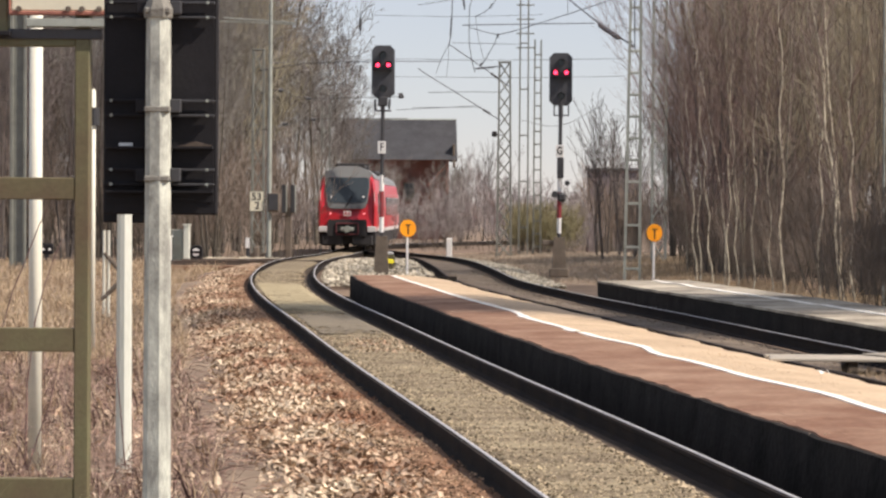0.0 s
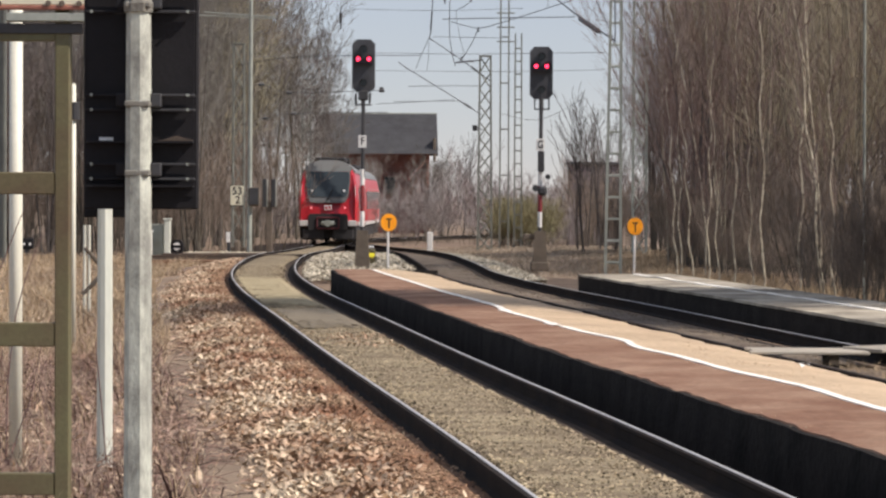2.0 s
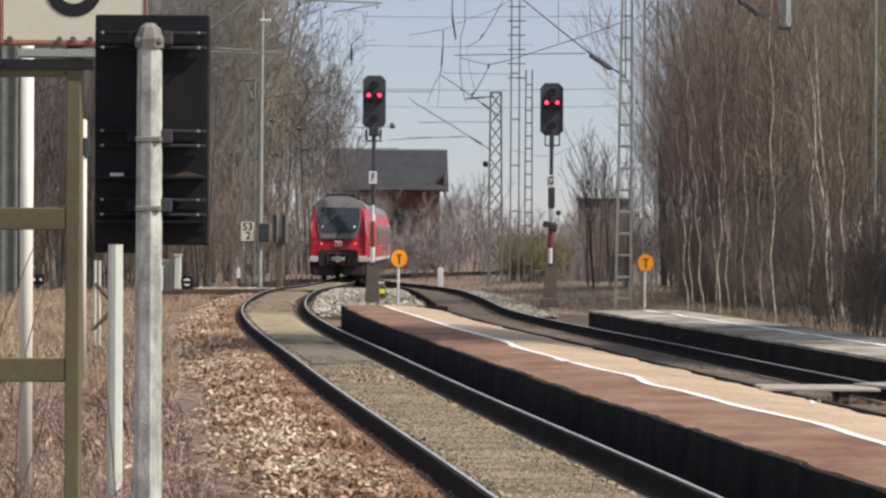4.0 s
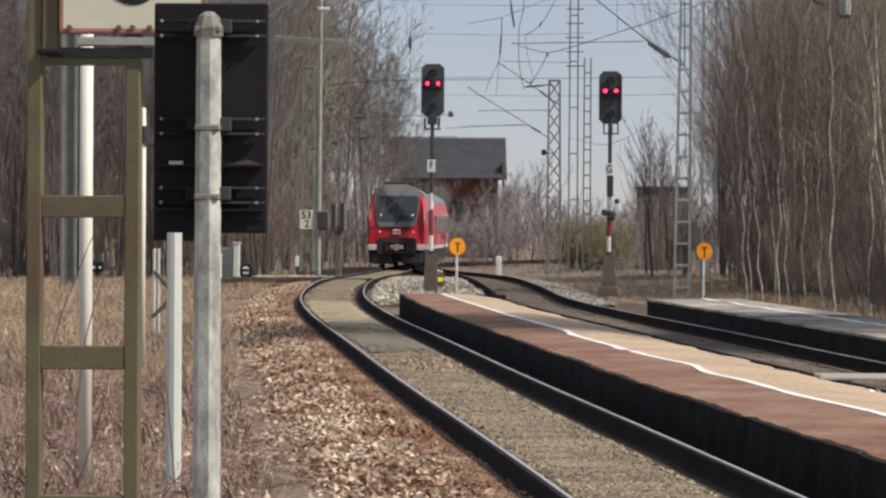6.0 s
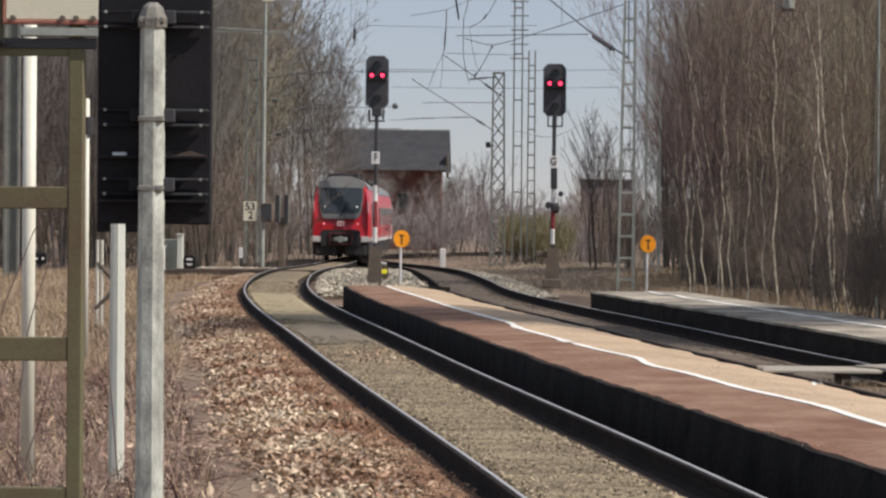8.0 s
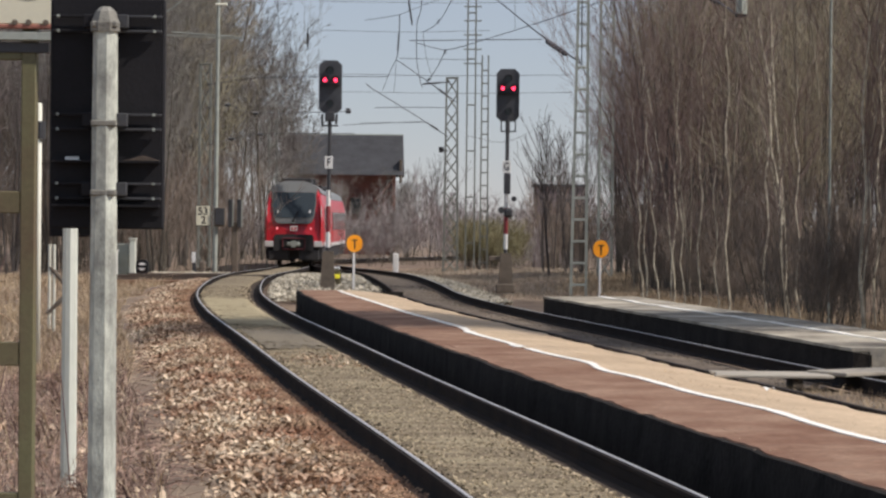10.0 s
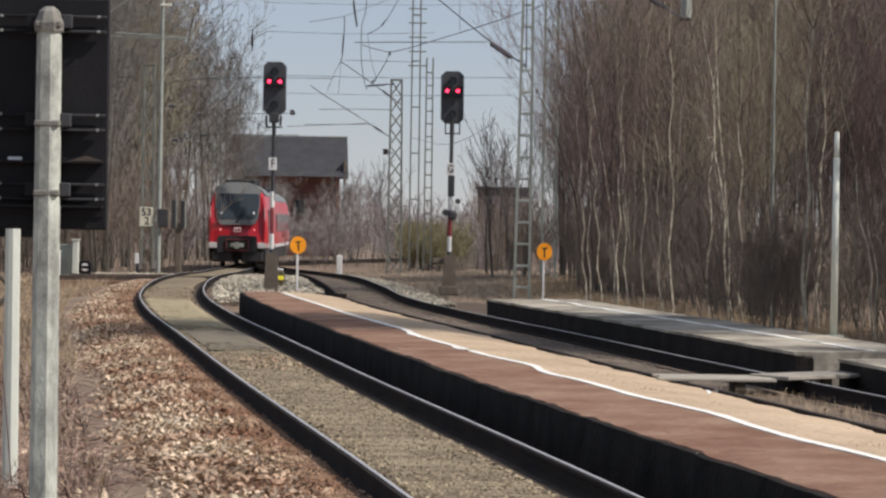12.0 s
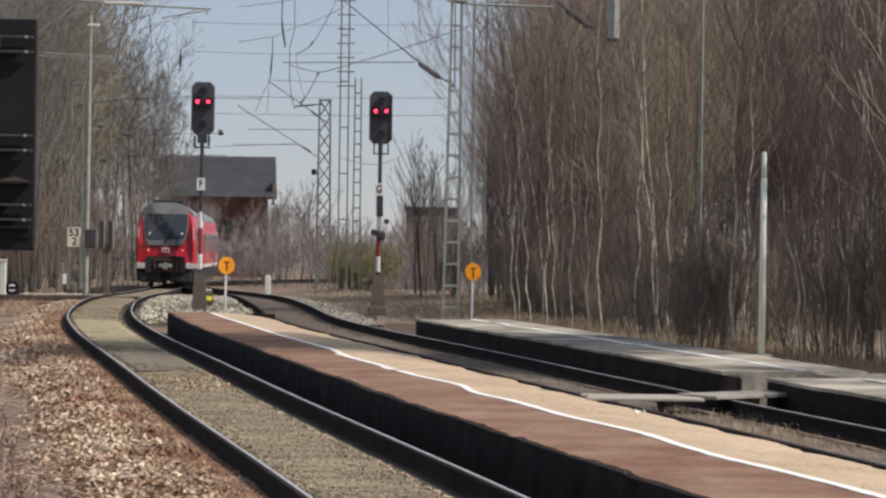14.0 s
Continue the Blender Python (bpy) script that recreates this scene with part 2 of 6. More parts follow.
def part(name, bm, mat, parent, label="", smooth=False):
    return finish(name, bm, mat, parent, label, smooth)


def raw(name, verts, faces, mat, parent=None, smooth=False):
    me = bpy.data.meshes.new(name)
    me.from_pydata(verts, [], faces)
    me.materials.append(mat)
    if smooth:
        me.polygons.foreach_set("use_smooth", [True] * len(me.polygons))
    ob = new(name, me)
    if parent:
        ob.parent = parent
    return ob


def thing(name, m, label, category, group="", kind=""):
    ob = new(name)
    ob.matrix_world = m
    return tagged(ob, label, category, group, kind)


def box(bm, cx, cy, cz, sx, sy, sz, bevel=0.0, m=None):
    """A box round (cx, cy, cz), with its edges rounded off."""
    r = bmesh.ops.create_cube(bm, size=1.0)
    vs = r["verts"]
    bmesh.ops.scale(bm, vec=(sx, sy, sz), verts=vs)
    if m:
        bmesh.ops.transform(bm, matrix=m, verts=vs)
    bmesh.ops.translate(bm, vec=(cx, cy, cz), verts=vs)
    if bevel:
        es = list({e for v in vs for e in v.link_edges})
        bmesh.ops.bevel(bm, geom=es, offset=bevel, segments=1, affect="EDGES")
    return bm


def Box(*a, **k):
    return box(bmesh.new(), *a, **k)


def rod(bm, a, b, r0, r1=None, n=8):
    """A round bar from a to b."""
    a, b = Vector(a), Vector(b)
    d = b - a
    m = Matrix.Translation((a + b) / 2) @ d.to_track_quat("Z", "Y").to_matrix().to_4x4()
    bmesh.ops.create_cone(bm, cap_ends=True, segments=n, radius1=r0, radius2=r0 if r1 is None else r1, depth=d.length, matrix=m)
    return bm


def Rod(*a, **k):
    return rod(bmesh.new(), *a, **k)


def prism(bm, outline, y0, y1):
    """An outline in x and z, drawn out from y0 to y1."""
    f = [bm.verts.new((x, y0, z)) for x, z in outline]
    g = [bm.verts.new((x, y1, z)) for x, z in outline]
    bm.faces.new(f)
    bm.faces.new(g[::-1])
    for i in range(len(f)):
        j = (i + 1) % len(f)
        bm.faces.new((f[j], f[i], g[i], g[j]))
    bmesh.ops.recalc_face_normals(bm, faces=bm.faces)
    return bm


def lettering(name, text, size, mat, parent, m):
    cu = bpy.data.curves.new(name, "FONT")
    cu.body, cu.size, cu.extrude, cu.align_x, cu.align_y, cu.offset = text, size, 0.002, "CENTER", "CENTER", size * 0.02
    cu.materials.append(mat)
    ob = new(name, cu)
    ob.parent = parent
    ob.matrix_basis = m
    return ob


def spline(knots):
    """A smooth function through (y, value) knots."""
    ys = [k[0] for k in knots]
    vs = [k[1] for k in knots]
    n = len(ys)
    ds = [(vs[i + 1] - vs[i]) / (ys[i + 1] - ys[i]) for i in range(n - 1)]
    ms = [ds[0]] + [(ds[i - 1] + ds[i]) / 2 for i in range(1, n - 1)] + [ds[-1]]

    def f(y):
        i = 0
        while i < n - 2 and y > ys[i + 1]:
            i += 1
        h = ys[i + 1] - ys[i]
        t = (y - ys[i]) / h
        if t < 0:
            return vs[0] + ms[0] * (y - ys[0])
        if t > 1:
            return vs[-1] + ms[-1] * (y - ys[-1])
        return ((2 * t**3 - 3 * t**2 + 1) * vs[i] + (t**3 - 2 * t**2 + t) * h * ms[i]
                + (3 * t**2 - 2 * t**3) * vs[i + 1] + (t**3 - t**2) * h * ms[i + 1])
    return f


# ---- plan: the two tracks and the fall of the land ----
cx1 = spline([(-15, 5.2), (0, 3.2), (10, 1.98), (20, 0.79), (32, -0.74), (41, -1.83), (54, -3.4), (65.5, -4.5), (78.5, -5.22), (90, -5.5),
              (105, -5.72), (124, -6.1), (141, -6.4), (154, -6.6), (166, -6.65), (178, -6.1), (190, -4.2), (210, 1.3), (230, 6.5), (260, 16), (300, 31)])
cx2 = spline([(-15, 10.8), (0, 8.7), (14, 6.75), (27, 5.0), (37.3, 3.6), (45, 2.66), (54.4, 1.42), (60, 0.75), (67, 0.14), (74.3, -0.2),
              (85, -0.75), (99.5, -1.5), (115, -2.5), (135, -4.3), (150, -5.6)])
fall = spline([(-60, 0), (70, 0), (85, 0.0), (93, -0.06), (115, -0.33), (141, -0.6), (190, -0.9), (300, -1.2), (400, -1.2), (3000, -1.2)])


def sweep(name, c, outline, y0, y1, step, mat, parent=None, closed=True, wobble=0.0):
    """Draws an outline of (offset, height) along a track's middle line c."""
    n = max(2, int((y1 - y0) / step) + 1)
    k = len(outline)
    verts, faces = [], []
    for i in range(n):
        y = y0 + (y1 - y0) * i / (n - 1)
        s = (c(y + 0.5) - c(y - 0.5))
        q = 1 / math.sqrt(1 + s * s)
        for o, z in outline:
            w = wobble * (0.6 * noise.noise(Vector((y * 0.7, o * 3, z * 3 + 7))) + 0.6 * noise.noise(Vector((y * 3.1, o * 5, z * 3))))
            verts.append((c(y) + (o + w) * q, y - (o + w) * s * q, fall(y) + z + w * 0.4))
    m = k if closed else k - 1
    for i in range(n - 1):
        for j in range(m):
            a, b = i * k + j, i * k + (j + 1) % k
            faces.append((a, a + k, b + k, b))
    if closed:
        faces += [tuple(range(k)), tuple(range((n - 1) * k, n * k))[::-1]]
    ob = raw(name, verts, faces, mat, parent)
    bm = bmesh.new()
    bm.from_mesh(ob.data)
    bmesh.ops.recalc_face_normals(bm, faces=bm.faces)
    bm.to_mesh(ob.data)
    bm.free()
    return ob


# ---- ground ----
def land(x, y):
    o1, o2 = x - cx1(min(y, 300)), x - cx2(min(y, 150))
    z = fall(min(y, 400)) - 0.28
    if y < 150:
        if 0.3 < o1 < 2.6 and y < 65.5:
            z -= 0.35
        if o1 < -2.2:
            z -= 0.14 * min(1, (-2.2 - o1) / 1.5)
        elif o2 > 3.5:
            z += 0.18 * min(1, (o2 - 3.5) / 4)
    z += 0.08 * noise.noise(Vector((x * 0.35, y * 0.18, 0))) + 0.03 * noise.noise(Vector((x * 1.7, y * 0.9, 4)))
    return z


def ground():
    xs = sorted({-900, -500, -300, -200, -140, -100, -70, -50, -40, *[-32 + i for i in range(20)], *[-12 + i * 0.5 for i in range(60)],
                 *[18 + i for i in range(20)], 45, 60, 80, 120, 200, 300, 500, 900})
    ys = sorted({-300, -120, -60, -40, *[-20 + i * 1.0 for i in range(130)], *[110 + i * 4 for i in range(40)], 290, 330, 380, 450, 600, 900, 1500, 2500})
    verts = [(x, y, land(x, y)) for y in ys for x in xs]
    k = len(xs)
    faces = [(j * k + i, j * k + i + 1, (j + 1) * k + i + 1, (j + 1) * k + i) for j in range(len(ys) - 1) for i in range(k - 1)]
    return tagged(raw("ground", verts, faces, M_SOIL, smooth=True), "bare brown soil with dry winter grass", "ground", kind="structure")


ground()
RAIL_SIDE = [(-0.07, -0.172), (0.07, -0.172), (0.07, -0.155), (0.012, -0.135), (0.012, -0.045), (0.034, -0.032), (0.034, -0.004), (-0.034, -0.004),
             (-0.034, -0.032), (-0.012, -0.045), (-0.012, -0.135), (-0.07, -0.155)]
# Worn strip set to the head's right half, where its highlight is painted.
RAIL_HEAD = [(0.004, -0.004), (0.033, -0.004), (0.030, 0.0), (0.007, 0.0)]


def track(name, c, y0, y1, bed, label):
    t = thing(name, Matrix(), label, "railway track", "tracks", kind="structure")
    for side in (-0.7525, 0.7525):
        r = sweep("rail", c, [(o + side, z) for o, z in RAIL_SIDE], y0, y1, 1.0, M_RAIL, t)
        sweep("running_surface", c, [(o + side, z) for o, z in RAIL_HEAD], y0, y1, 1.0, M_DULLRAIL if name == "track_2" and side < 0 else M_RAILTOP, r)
    if name == "track_1":
        # Dark strip along the inner side of the right rail.
        sweep("flangeway", c, [(0.36, -0.3), (0.70, -0.3), (0.70, -0.16), (0.36, -0.135)], y0, y1, 0.4, M_DARKSTRIP, t, wobble=0.02)
    sweep("track_bed", c, bed, y0, y1, 0.5, M_FILL if name == "track_1" else M_TRACKBED, t, wobble=0.012)
    return t


track("track_1", cx1, -12, 230, [(-0.69, -0.3), (0.43, -0.3), (0.43, -0.13), (0.37, -0.085), (0.26, -0.068), (0.0, -0.06), (-0.3, -0.06), (-0.55, -0.065), (-0.64, -0.09), (-0.69, -0.13)],
      "rusty rails on a curve, filled with sandy gravel between them")
track("track_2", cx2, -12, 146, [(-0.68, -0.3), (0.68, -0.3), (0.68, -0.19), (0, -0.16), (-0.68, -0.19)], "dark rusty rails beside the grey platform")
tagged(sweep("ballast_shoulder", cx1, [(-2.7, -0.55), (-1.05, -0.55), (-1.05, -0.20), (-1.25, -0.165), (-1.6, -0.17), (-2.4, -0.36)], -12, 150, 0.5, M_BALLAST, wobble=0.08),
       "rusty brown ballast shoulder beside the rail", "ballast", kind="structure")
tagged(sweep("ballast_crest", cx1, [(-1.3, -0.5), (-0.79, -0.5), (-0.79, -0.16), (-0.9, -0.14), (-1.1, -0.145), (-1.3, -0.2)], -12, 150, 0.35, M_BALLAST, wobble=0.022),
       "smooth rusty earth along the rail's foot", "ballast", kind="structure")
# Coloured near black in place of the shade between rail and wall.
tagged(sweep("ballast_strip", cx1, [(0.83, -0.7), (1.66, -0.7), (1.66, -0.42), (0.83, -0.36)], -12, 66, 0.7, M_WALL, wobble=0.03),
       "ballast between rail and platform wall, darkened for shade", "ballast", kind="structure")
# ---- platforms ----
line_offset = spline([(4, 2.95), (20.5, 2.90), (22, 2.81), (23.3, 2.82), (24.5, 2.87), (25.7, 2.82), (27, 2.74), (29.8, 2.72), (30.9, 2.64), (31.6, 2.66),
                      (32.6, 2.76), (35, 2.63), (36.0, 2.61), (36.8, 2.58), (37.6, 2.60), (40.7, 2.55), (41.5, 2.57), (42.8, 2.67), (45, 2.68), (50, 2.64), (55, 2.64), (64.4, 2.50)])


edge_shift = spline([(4, 0.34), (16, 0.20), (20, 0.14), (24, 0.085), (29, 0.03), (34, 0.0), (66, 0.0)])


def edge_line(y):
    return cx1(y) + edge_shift(y)


def platform_1():
    t = thing("platform_1", Matrix(), "low island platform of reddish gravel and sand with a wobbly white line", "platform", kind="structure")
    y0, y1 = 4, 65
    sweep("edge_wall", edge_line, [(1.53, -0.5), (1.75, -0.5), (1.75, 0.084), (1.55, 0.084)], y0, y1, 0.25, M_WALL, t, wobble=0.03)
    sweep("edge_strip", edge_line, [(1.60, 0.07), (1.615, 0.094), (1.9, 0.105), (2.1, 0.107), (2.1, -0.02), (1.64, -0.02)], y0, y1, 0.12, M_PLATRED, t, wobble=0.04)
    sweep("edge_paving", lambda y: cx1(y) + line_offset(y), [(-0.85, 0.098), (-0.4, 0.104), (0.04, 0.108), (0.04, -0.02), (-0.85, -0.02)], y0, y1, 0.15, M_PLATRED, t, wobble=0.004)
    n = 420
    verts, faces = [], []
    for i in range(n):
        y = y0 + (y1 - y0) * i / (n - 1)
        a, b = cx1(y) + line_offset(y), cx2(y) - 0.86 + 0.10 * noise.noise(Vector((y * 0.8, 3, 1))) + 0.05 * noise.noise(Vector((y * 3.1, 3, 1)))
        for j in range(7):
            x = a + (b - a) * j / 6
            verts.append((x, y, 0.1135 - 0.13 * (j / 6) ** 2 + (0.002 if j < 2 else 0.012) * noise.noise(Vector((x * 2, y, 5)))))
        verts.append((b + 0.02, y, -0.4))
    for i in range(n - 1):
        for j in range(7):
            a = i * 8 + j
            faces.append((a, a + 1, a + 9, a + 8))
    raw("surface", verts, faces, M_PLAT, t)
    sweep("end_wall", cx1, [(1.6, -0.42), (4.0, -0.42), (4.0, 0.075), (1.6, 0.075)], y1 - 0.15, y1 + 0.02, 0.08, M_WALL, t)
    return t


platform_1()


def painted_line():
    verts, faces = [], []
    n = 480
    for i in range(n):
        y = 4 + 60.4 * i / (n - 1)
        w = 0.045 + 0.014 * noise.noise(Vector((y * 1.3, 0, 9))) + 0.012 * noise.noise(Vector((y * 5.3, 4, 9))) + (0.03 if 36.6 < y < 37.2 or 41.0 < y < 41.6 else 0)
        x = cx1(y) + line_offset(y) + 0.012 * noise.noise(Vector((y * 0.9, 2, 2)))
        verts += [(x - w, y, 0.1165), (x + w, y, 0.1175), (x + w, y, 0.09), (x - w * 1.02, y, 0.1085)]
    for i in range(n - 1):
        a = i * 4
        if 36.2 < verts[a][1] < 36.5:
            continue
        faces += [(a, a + 1, a + 5, a + 4), (a + 1, a + 2, a + 6, a + 5), (a + 3, a, a + 4, a + 7)]
    return tagged(raw("painted_line", verts, faces, M_LINE), "wobbly white painted safety line on the platform", "line marking", kind="structure")


painted_line()


def platform_2():
    t = thing("platform_2", Matrix(), "low grey platform with dappled sun in its colour, a dark edge wall and faded white line", "platform", kind="structure")
    for y0, y1 in ((8, 33.5), (35.3, 58.3)):
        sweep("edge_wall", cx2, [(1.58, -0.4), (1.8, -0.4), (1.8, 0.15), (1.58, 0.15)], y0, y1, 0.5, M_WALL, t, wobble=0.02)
        sweep("surface", cx2, [(1.56, 0.15), (1.56, 0.19), (3.5, 0.2), (3.7, 0.0), (3.7, -0.4), (1.82, -0.4), (1.82, 0.1)], y0, y1, 0.6, M_PLATGREY, t, wobble=0.02)
        sweep("faded_line", cx2, [(2.62, 0.196), (2.74, 0.196), (2.74, 0.209), (2.62, 0.209)], y0 + 0.3, y1 - 0.4, 0.6, M_LINE, t, wobble=0.05)
    sweep("ramp", cx2, [(2.8, -0.4), (3.7, -0.4), (3.7, 0.17), (2.8, 0.16)], 33.4, 35.4, 0.4, M_PLATGREY, t)
    return t


platform_2()


def plank_crossing():
    t = thing("plank_crossing", pose(4.0, 32.45, 0.0), "grey weathered planks laid over the rails between the platforms", "crossing")
    for i in range(4):
        part("plank", Box(0.02 * (i % 2), -0.36 + 0.24 * i, 0.01, 1.35 - 0.06 * (i % 3), 0.22, 0.032, 0.006), M_PLANK, t)
    turn = Matrix.Rotation(radians(40), 4, "Z")
    for i in range(3):
        p = turn @ Vector((0.05 * i, -0.24 + 0.24 * i, 0))
        part("plank", Box(1.18 + p.x, 0.42 + p.y, 0.03, 1.5, 0.22, 0.045, 0.008, turn), M_PLANK, t)
    for dx, dy in ((-0.35, 0.1), (0.3, 0.1), (1.4, 0.75)):
        part("bearer", Box(dx, dy, -0.12, 0.12, 0.6, 0.23, 0.01), M_BASE, t, "dark timber bearer")


M_PLANK = material("weathered_plank", (0.43, 0.385, 0.31), 0.9, vary=0.2, scale=2, fine=30, spread=0.15, stretch=(0.2, 3, 3))
plank_crossing()


# ---- track signals ----
def screen_outline(w, h, cut):
    return [(-w / 2 + cut, -h / 2), (w / 2 - cut, -h / 2), (w / 2, -h / 2 + cut), (w / 2, h / 2 - cut), (w / 2 - cut, h / 2), (-w / 2 + cut, h / 2), (-w / 2, h / 2 - cut), (-w / 2, -h / 2 + cut)]


def main_signal(x, y, letter, extras, drop=0.0):
    z0 = fall(y) - 0.15
    t = thing("railway_signal", pose(x, y, z0), "tall dark light signal showing two red lights on a banded mast", "railway signal", "main signals")
    Z = -z0
    # Added ledge; it casts the diagonal shadow across the lower screen.
    part("shade_ledge", Box(0.02, -0.13, Z + 5.2 - drop + 0.04, 0.52, 0.2, 0.012), M_BLACK, t, "black ledge added under the red lamps to shade the screen")
    part("foundation", prism(bmesh.new(), [(-0.2, 0), (0.2, 0), (0.15, Z + 0.9), (-0.13, Z + 0.9)], -0.16, 0.16), M_BASE, t, "dark concrete foundation post")
    part("mast", Rod((0, 0, Z + 0.85), (0.02, 0, Z + 4.45), 0.05), M_DARKSTEEL, t)
    for a, b, m, l in ((1.0, 1.40, M_WHITE, "white band"), (1.40, 2.08, M_REDBAND, "dark red band"), (2.08, 2.5, M_WHITE, "white band")):
        part("mast_band", Rod((0, 0, Z + a), (0, 0, Z + b), 0.058), m, t, l)
    sc = part("screen", prism(bmesh.new(), screen_outline(0.57, 1.34, 0.11), -0.05, 0.16), M_SCREEN, t, "dark grey screen with cut corners")
    sc.location = (0.02, 0, Z + 5.2 - drop)
    rim = bmesh.new()
    prism(rim, screen_outline(0.60, 1.38, 0.12), 0.1, 0.14)
    part("rim", rim, M_DARKSTEEL, sc)
    for dx, dz, lit in ((-0.14, 0.17, 1), (0.14, 0.17, 1), (0.0, 0.42, 0), (0.0, -0.45, 0)):
        hood = bmesh.new()
        for k in range(14):
            a0, a1 = math.pi * (-0.15 + 1.3 * k / 14), math.pi * (-0.15 + 1.3 * (k + 1) / 14)
            r = 0.10
            q = [hood.verts.new((dx + r * math.cos(a), yy, dz + r * math.sin(a))) for a, yy in ((a0, -0.05), (a1, -0.05), (a1, -0.24), (a0, -0.24))]
            hood.faces.new(q)
        part("lamp_hood", hood, M_BLACK, sc)
        lens = Rod((dx, -0.075, dz), (dx, -0.045, dz), 0.05 if lit else 0.085, n=16)
        part("lamp_lens", lens, M_REDLAMP if lit else M_GLASS, sc, "glowing red lens" if lit else "dark lens")
    bk = bmesh.new()
    if extras:
        for a, b in (((-0.17, 0, -0.68), (-0.17, 0, -0.95)), ((0.2, 0, -0.68), (0.2, 0, -0.95)), ((-0.19, 0, -0.95), (0.22, 0, -0.95))):
            rod(bk, a, b, 0.018)
        rod(bk, (0, 0, -0.6), (0, 0, -1.0), 0.06)
    else:
        box(bk, 0, 0, -0.78, 0.26, 0.2, 0.26, 0.03)
        rod(bk, (-0.2, 0, -0.72), (-0.2, 0, -1.0), 0.03)
        rod(bk, (0.18, 0, -0.72), (0.16, 0, -0.98), 0.03)
        box(bk, 0, 0, -1.02, 0.44, 0.08, 0.04, 0.01)
    part("screen_bracket", bk, M_DARKSTEEL, sc)
    pl = part("name_plate", Box(0, -0.07, Z + 3.22 - drop * 0.4, 0.21, 0.02, 0.32, 0.004), M_WHITE, t, "white plate with a black letter")
    lettering("letter", letter, 0.29, M_LETTER, pl, pose(0, -0.083, Z + 3.22 - drop * 0.4, 90) @ Matrix.Diagonal((0.72, 1, 1, 1)))
    if extras:
        part("relay_box", Box(0.02, -0.02, Z + 2.72, 0.17, 0.2, 0.55, 0.02), M_DARKSTEEL, t, "dark box")
        part("small_lamp", Rod((0.2, -0.12, Z + 2.32), (0.2, 0.1, Z + 2.32), 0.07), M_DARKSTEEL, t)
        part("small_lamp", Box(0.06, -0.05, Z + 1.95, 0.24, 0.2, 0.24, 0.06), M_DARKSTEEL, t)
        part("small_lamp", Rod((-0.12, -0.12, Z + 2.02), (-0.12, 0.1, Z + 2.02), 0.09), M_DARKSTEEL, t)
        part("cabinet", Box(-0.28, 0.1, Z + 0.75, 0.32, 0.25, 0.14, 0.02), M_BASE, t)
        part("foot", Box(0, 0, 0.12, 0.5, 0.4, 0.24, 0.03), M_BASE, t)
    return t


main_signal(-2.5, 73.8, "F", False)
main_signal(2.15, 74.0, "G", True, 0.16)


def t_sign(x, y, high=1.12):
    z0 = fall(y) + land(x, y) - fall(y)
    t = thing("round_sign", pose(x, y, z0, 0, 0, 24), "round orange sign with a black T on a thin white post", "sign", "orange signs")
    top = high - z0
    part("post", Box(0, 0, (top - 0.1) / 2, 0.05, 0.05, top + 0.3, 0.006), M_WHITE, t)
    d = part("disc", Rod((0, -0.05, top), (0, -0.03, top), 0.225, n=32), M_ORANGE, t, "orange reflective disc")
    part("letter", box(Box(0, -0.056, top - 0.03, 0.036, 0.006, 0.24), 0, -0.056, top + 0.085, 0.15, 0.006, 0.03), M_LETTER, d, "black T")
    return t


t_sign(-1.80, 72.9)
t_sign(4.52, 72.3, 1.05)


# ---- masts ----
def ladder_mast(x, y, height, w0, w1, rung, flat=0.05, crossbar=0.0, name="catenary_mast", lean=0.0, mat=M_STEEL):
    z0 = land(x, y)
    t = thing(name, pose(x, y, z0), "grey steel ladder mast of two uprights with flat rungs", "mast", "catenary masts")
    for s in (-1, 1):
        bm = bmesh.new()
        a, b = Vector((s * w0 / 2, 0, -0.2)), Vector((s * w1 / 2 + lean, 0, height))
        d = b - a
        box(bm, 0, 0, 0, flat, 0.07, d.length, 0, d.to_track_quat("Z", "Y").to_matrix().to_4x4())
        bmesh.ops.translate(bm, vec=(a + b) / 2, verts=bm.verts)
        part("upright", bm, mat, t)
    k = int(height / rung)
    for i in range(k):
        z = rung * (i + 0.6)
        w = w0 + (w1 - w0) * z / height
        part("rung", Box(lean * z / height, 0, z, w - flat, 0.05, 0.065, 0.008), mat, t)
    if crossbar:
        part("crossbar", Box(lean, 0, height, crossbar, 0.12, 0.1, 0.01), mat, t)
    return t


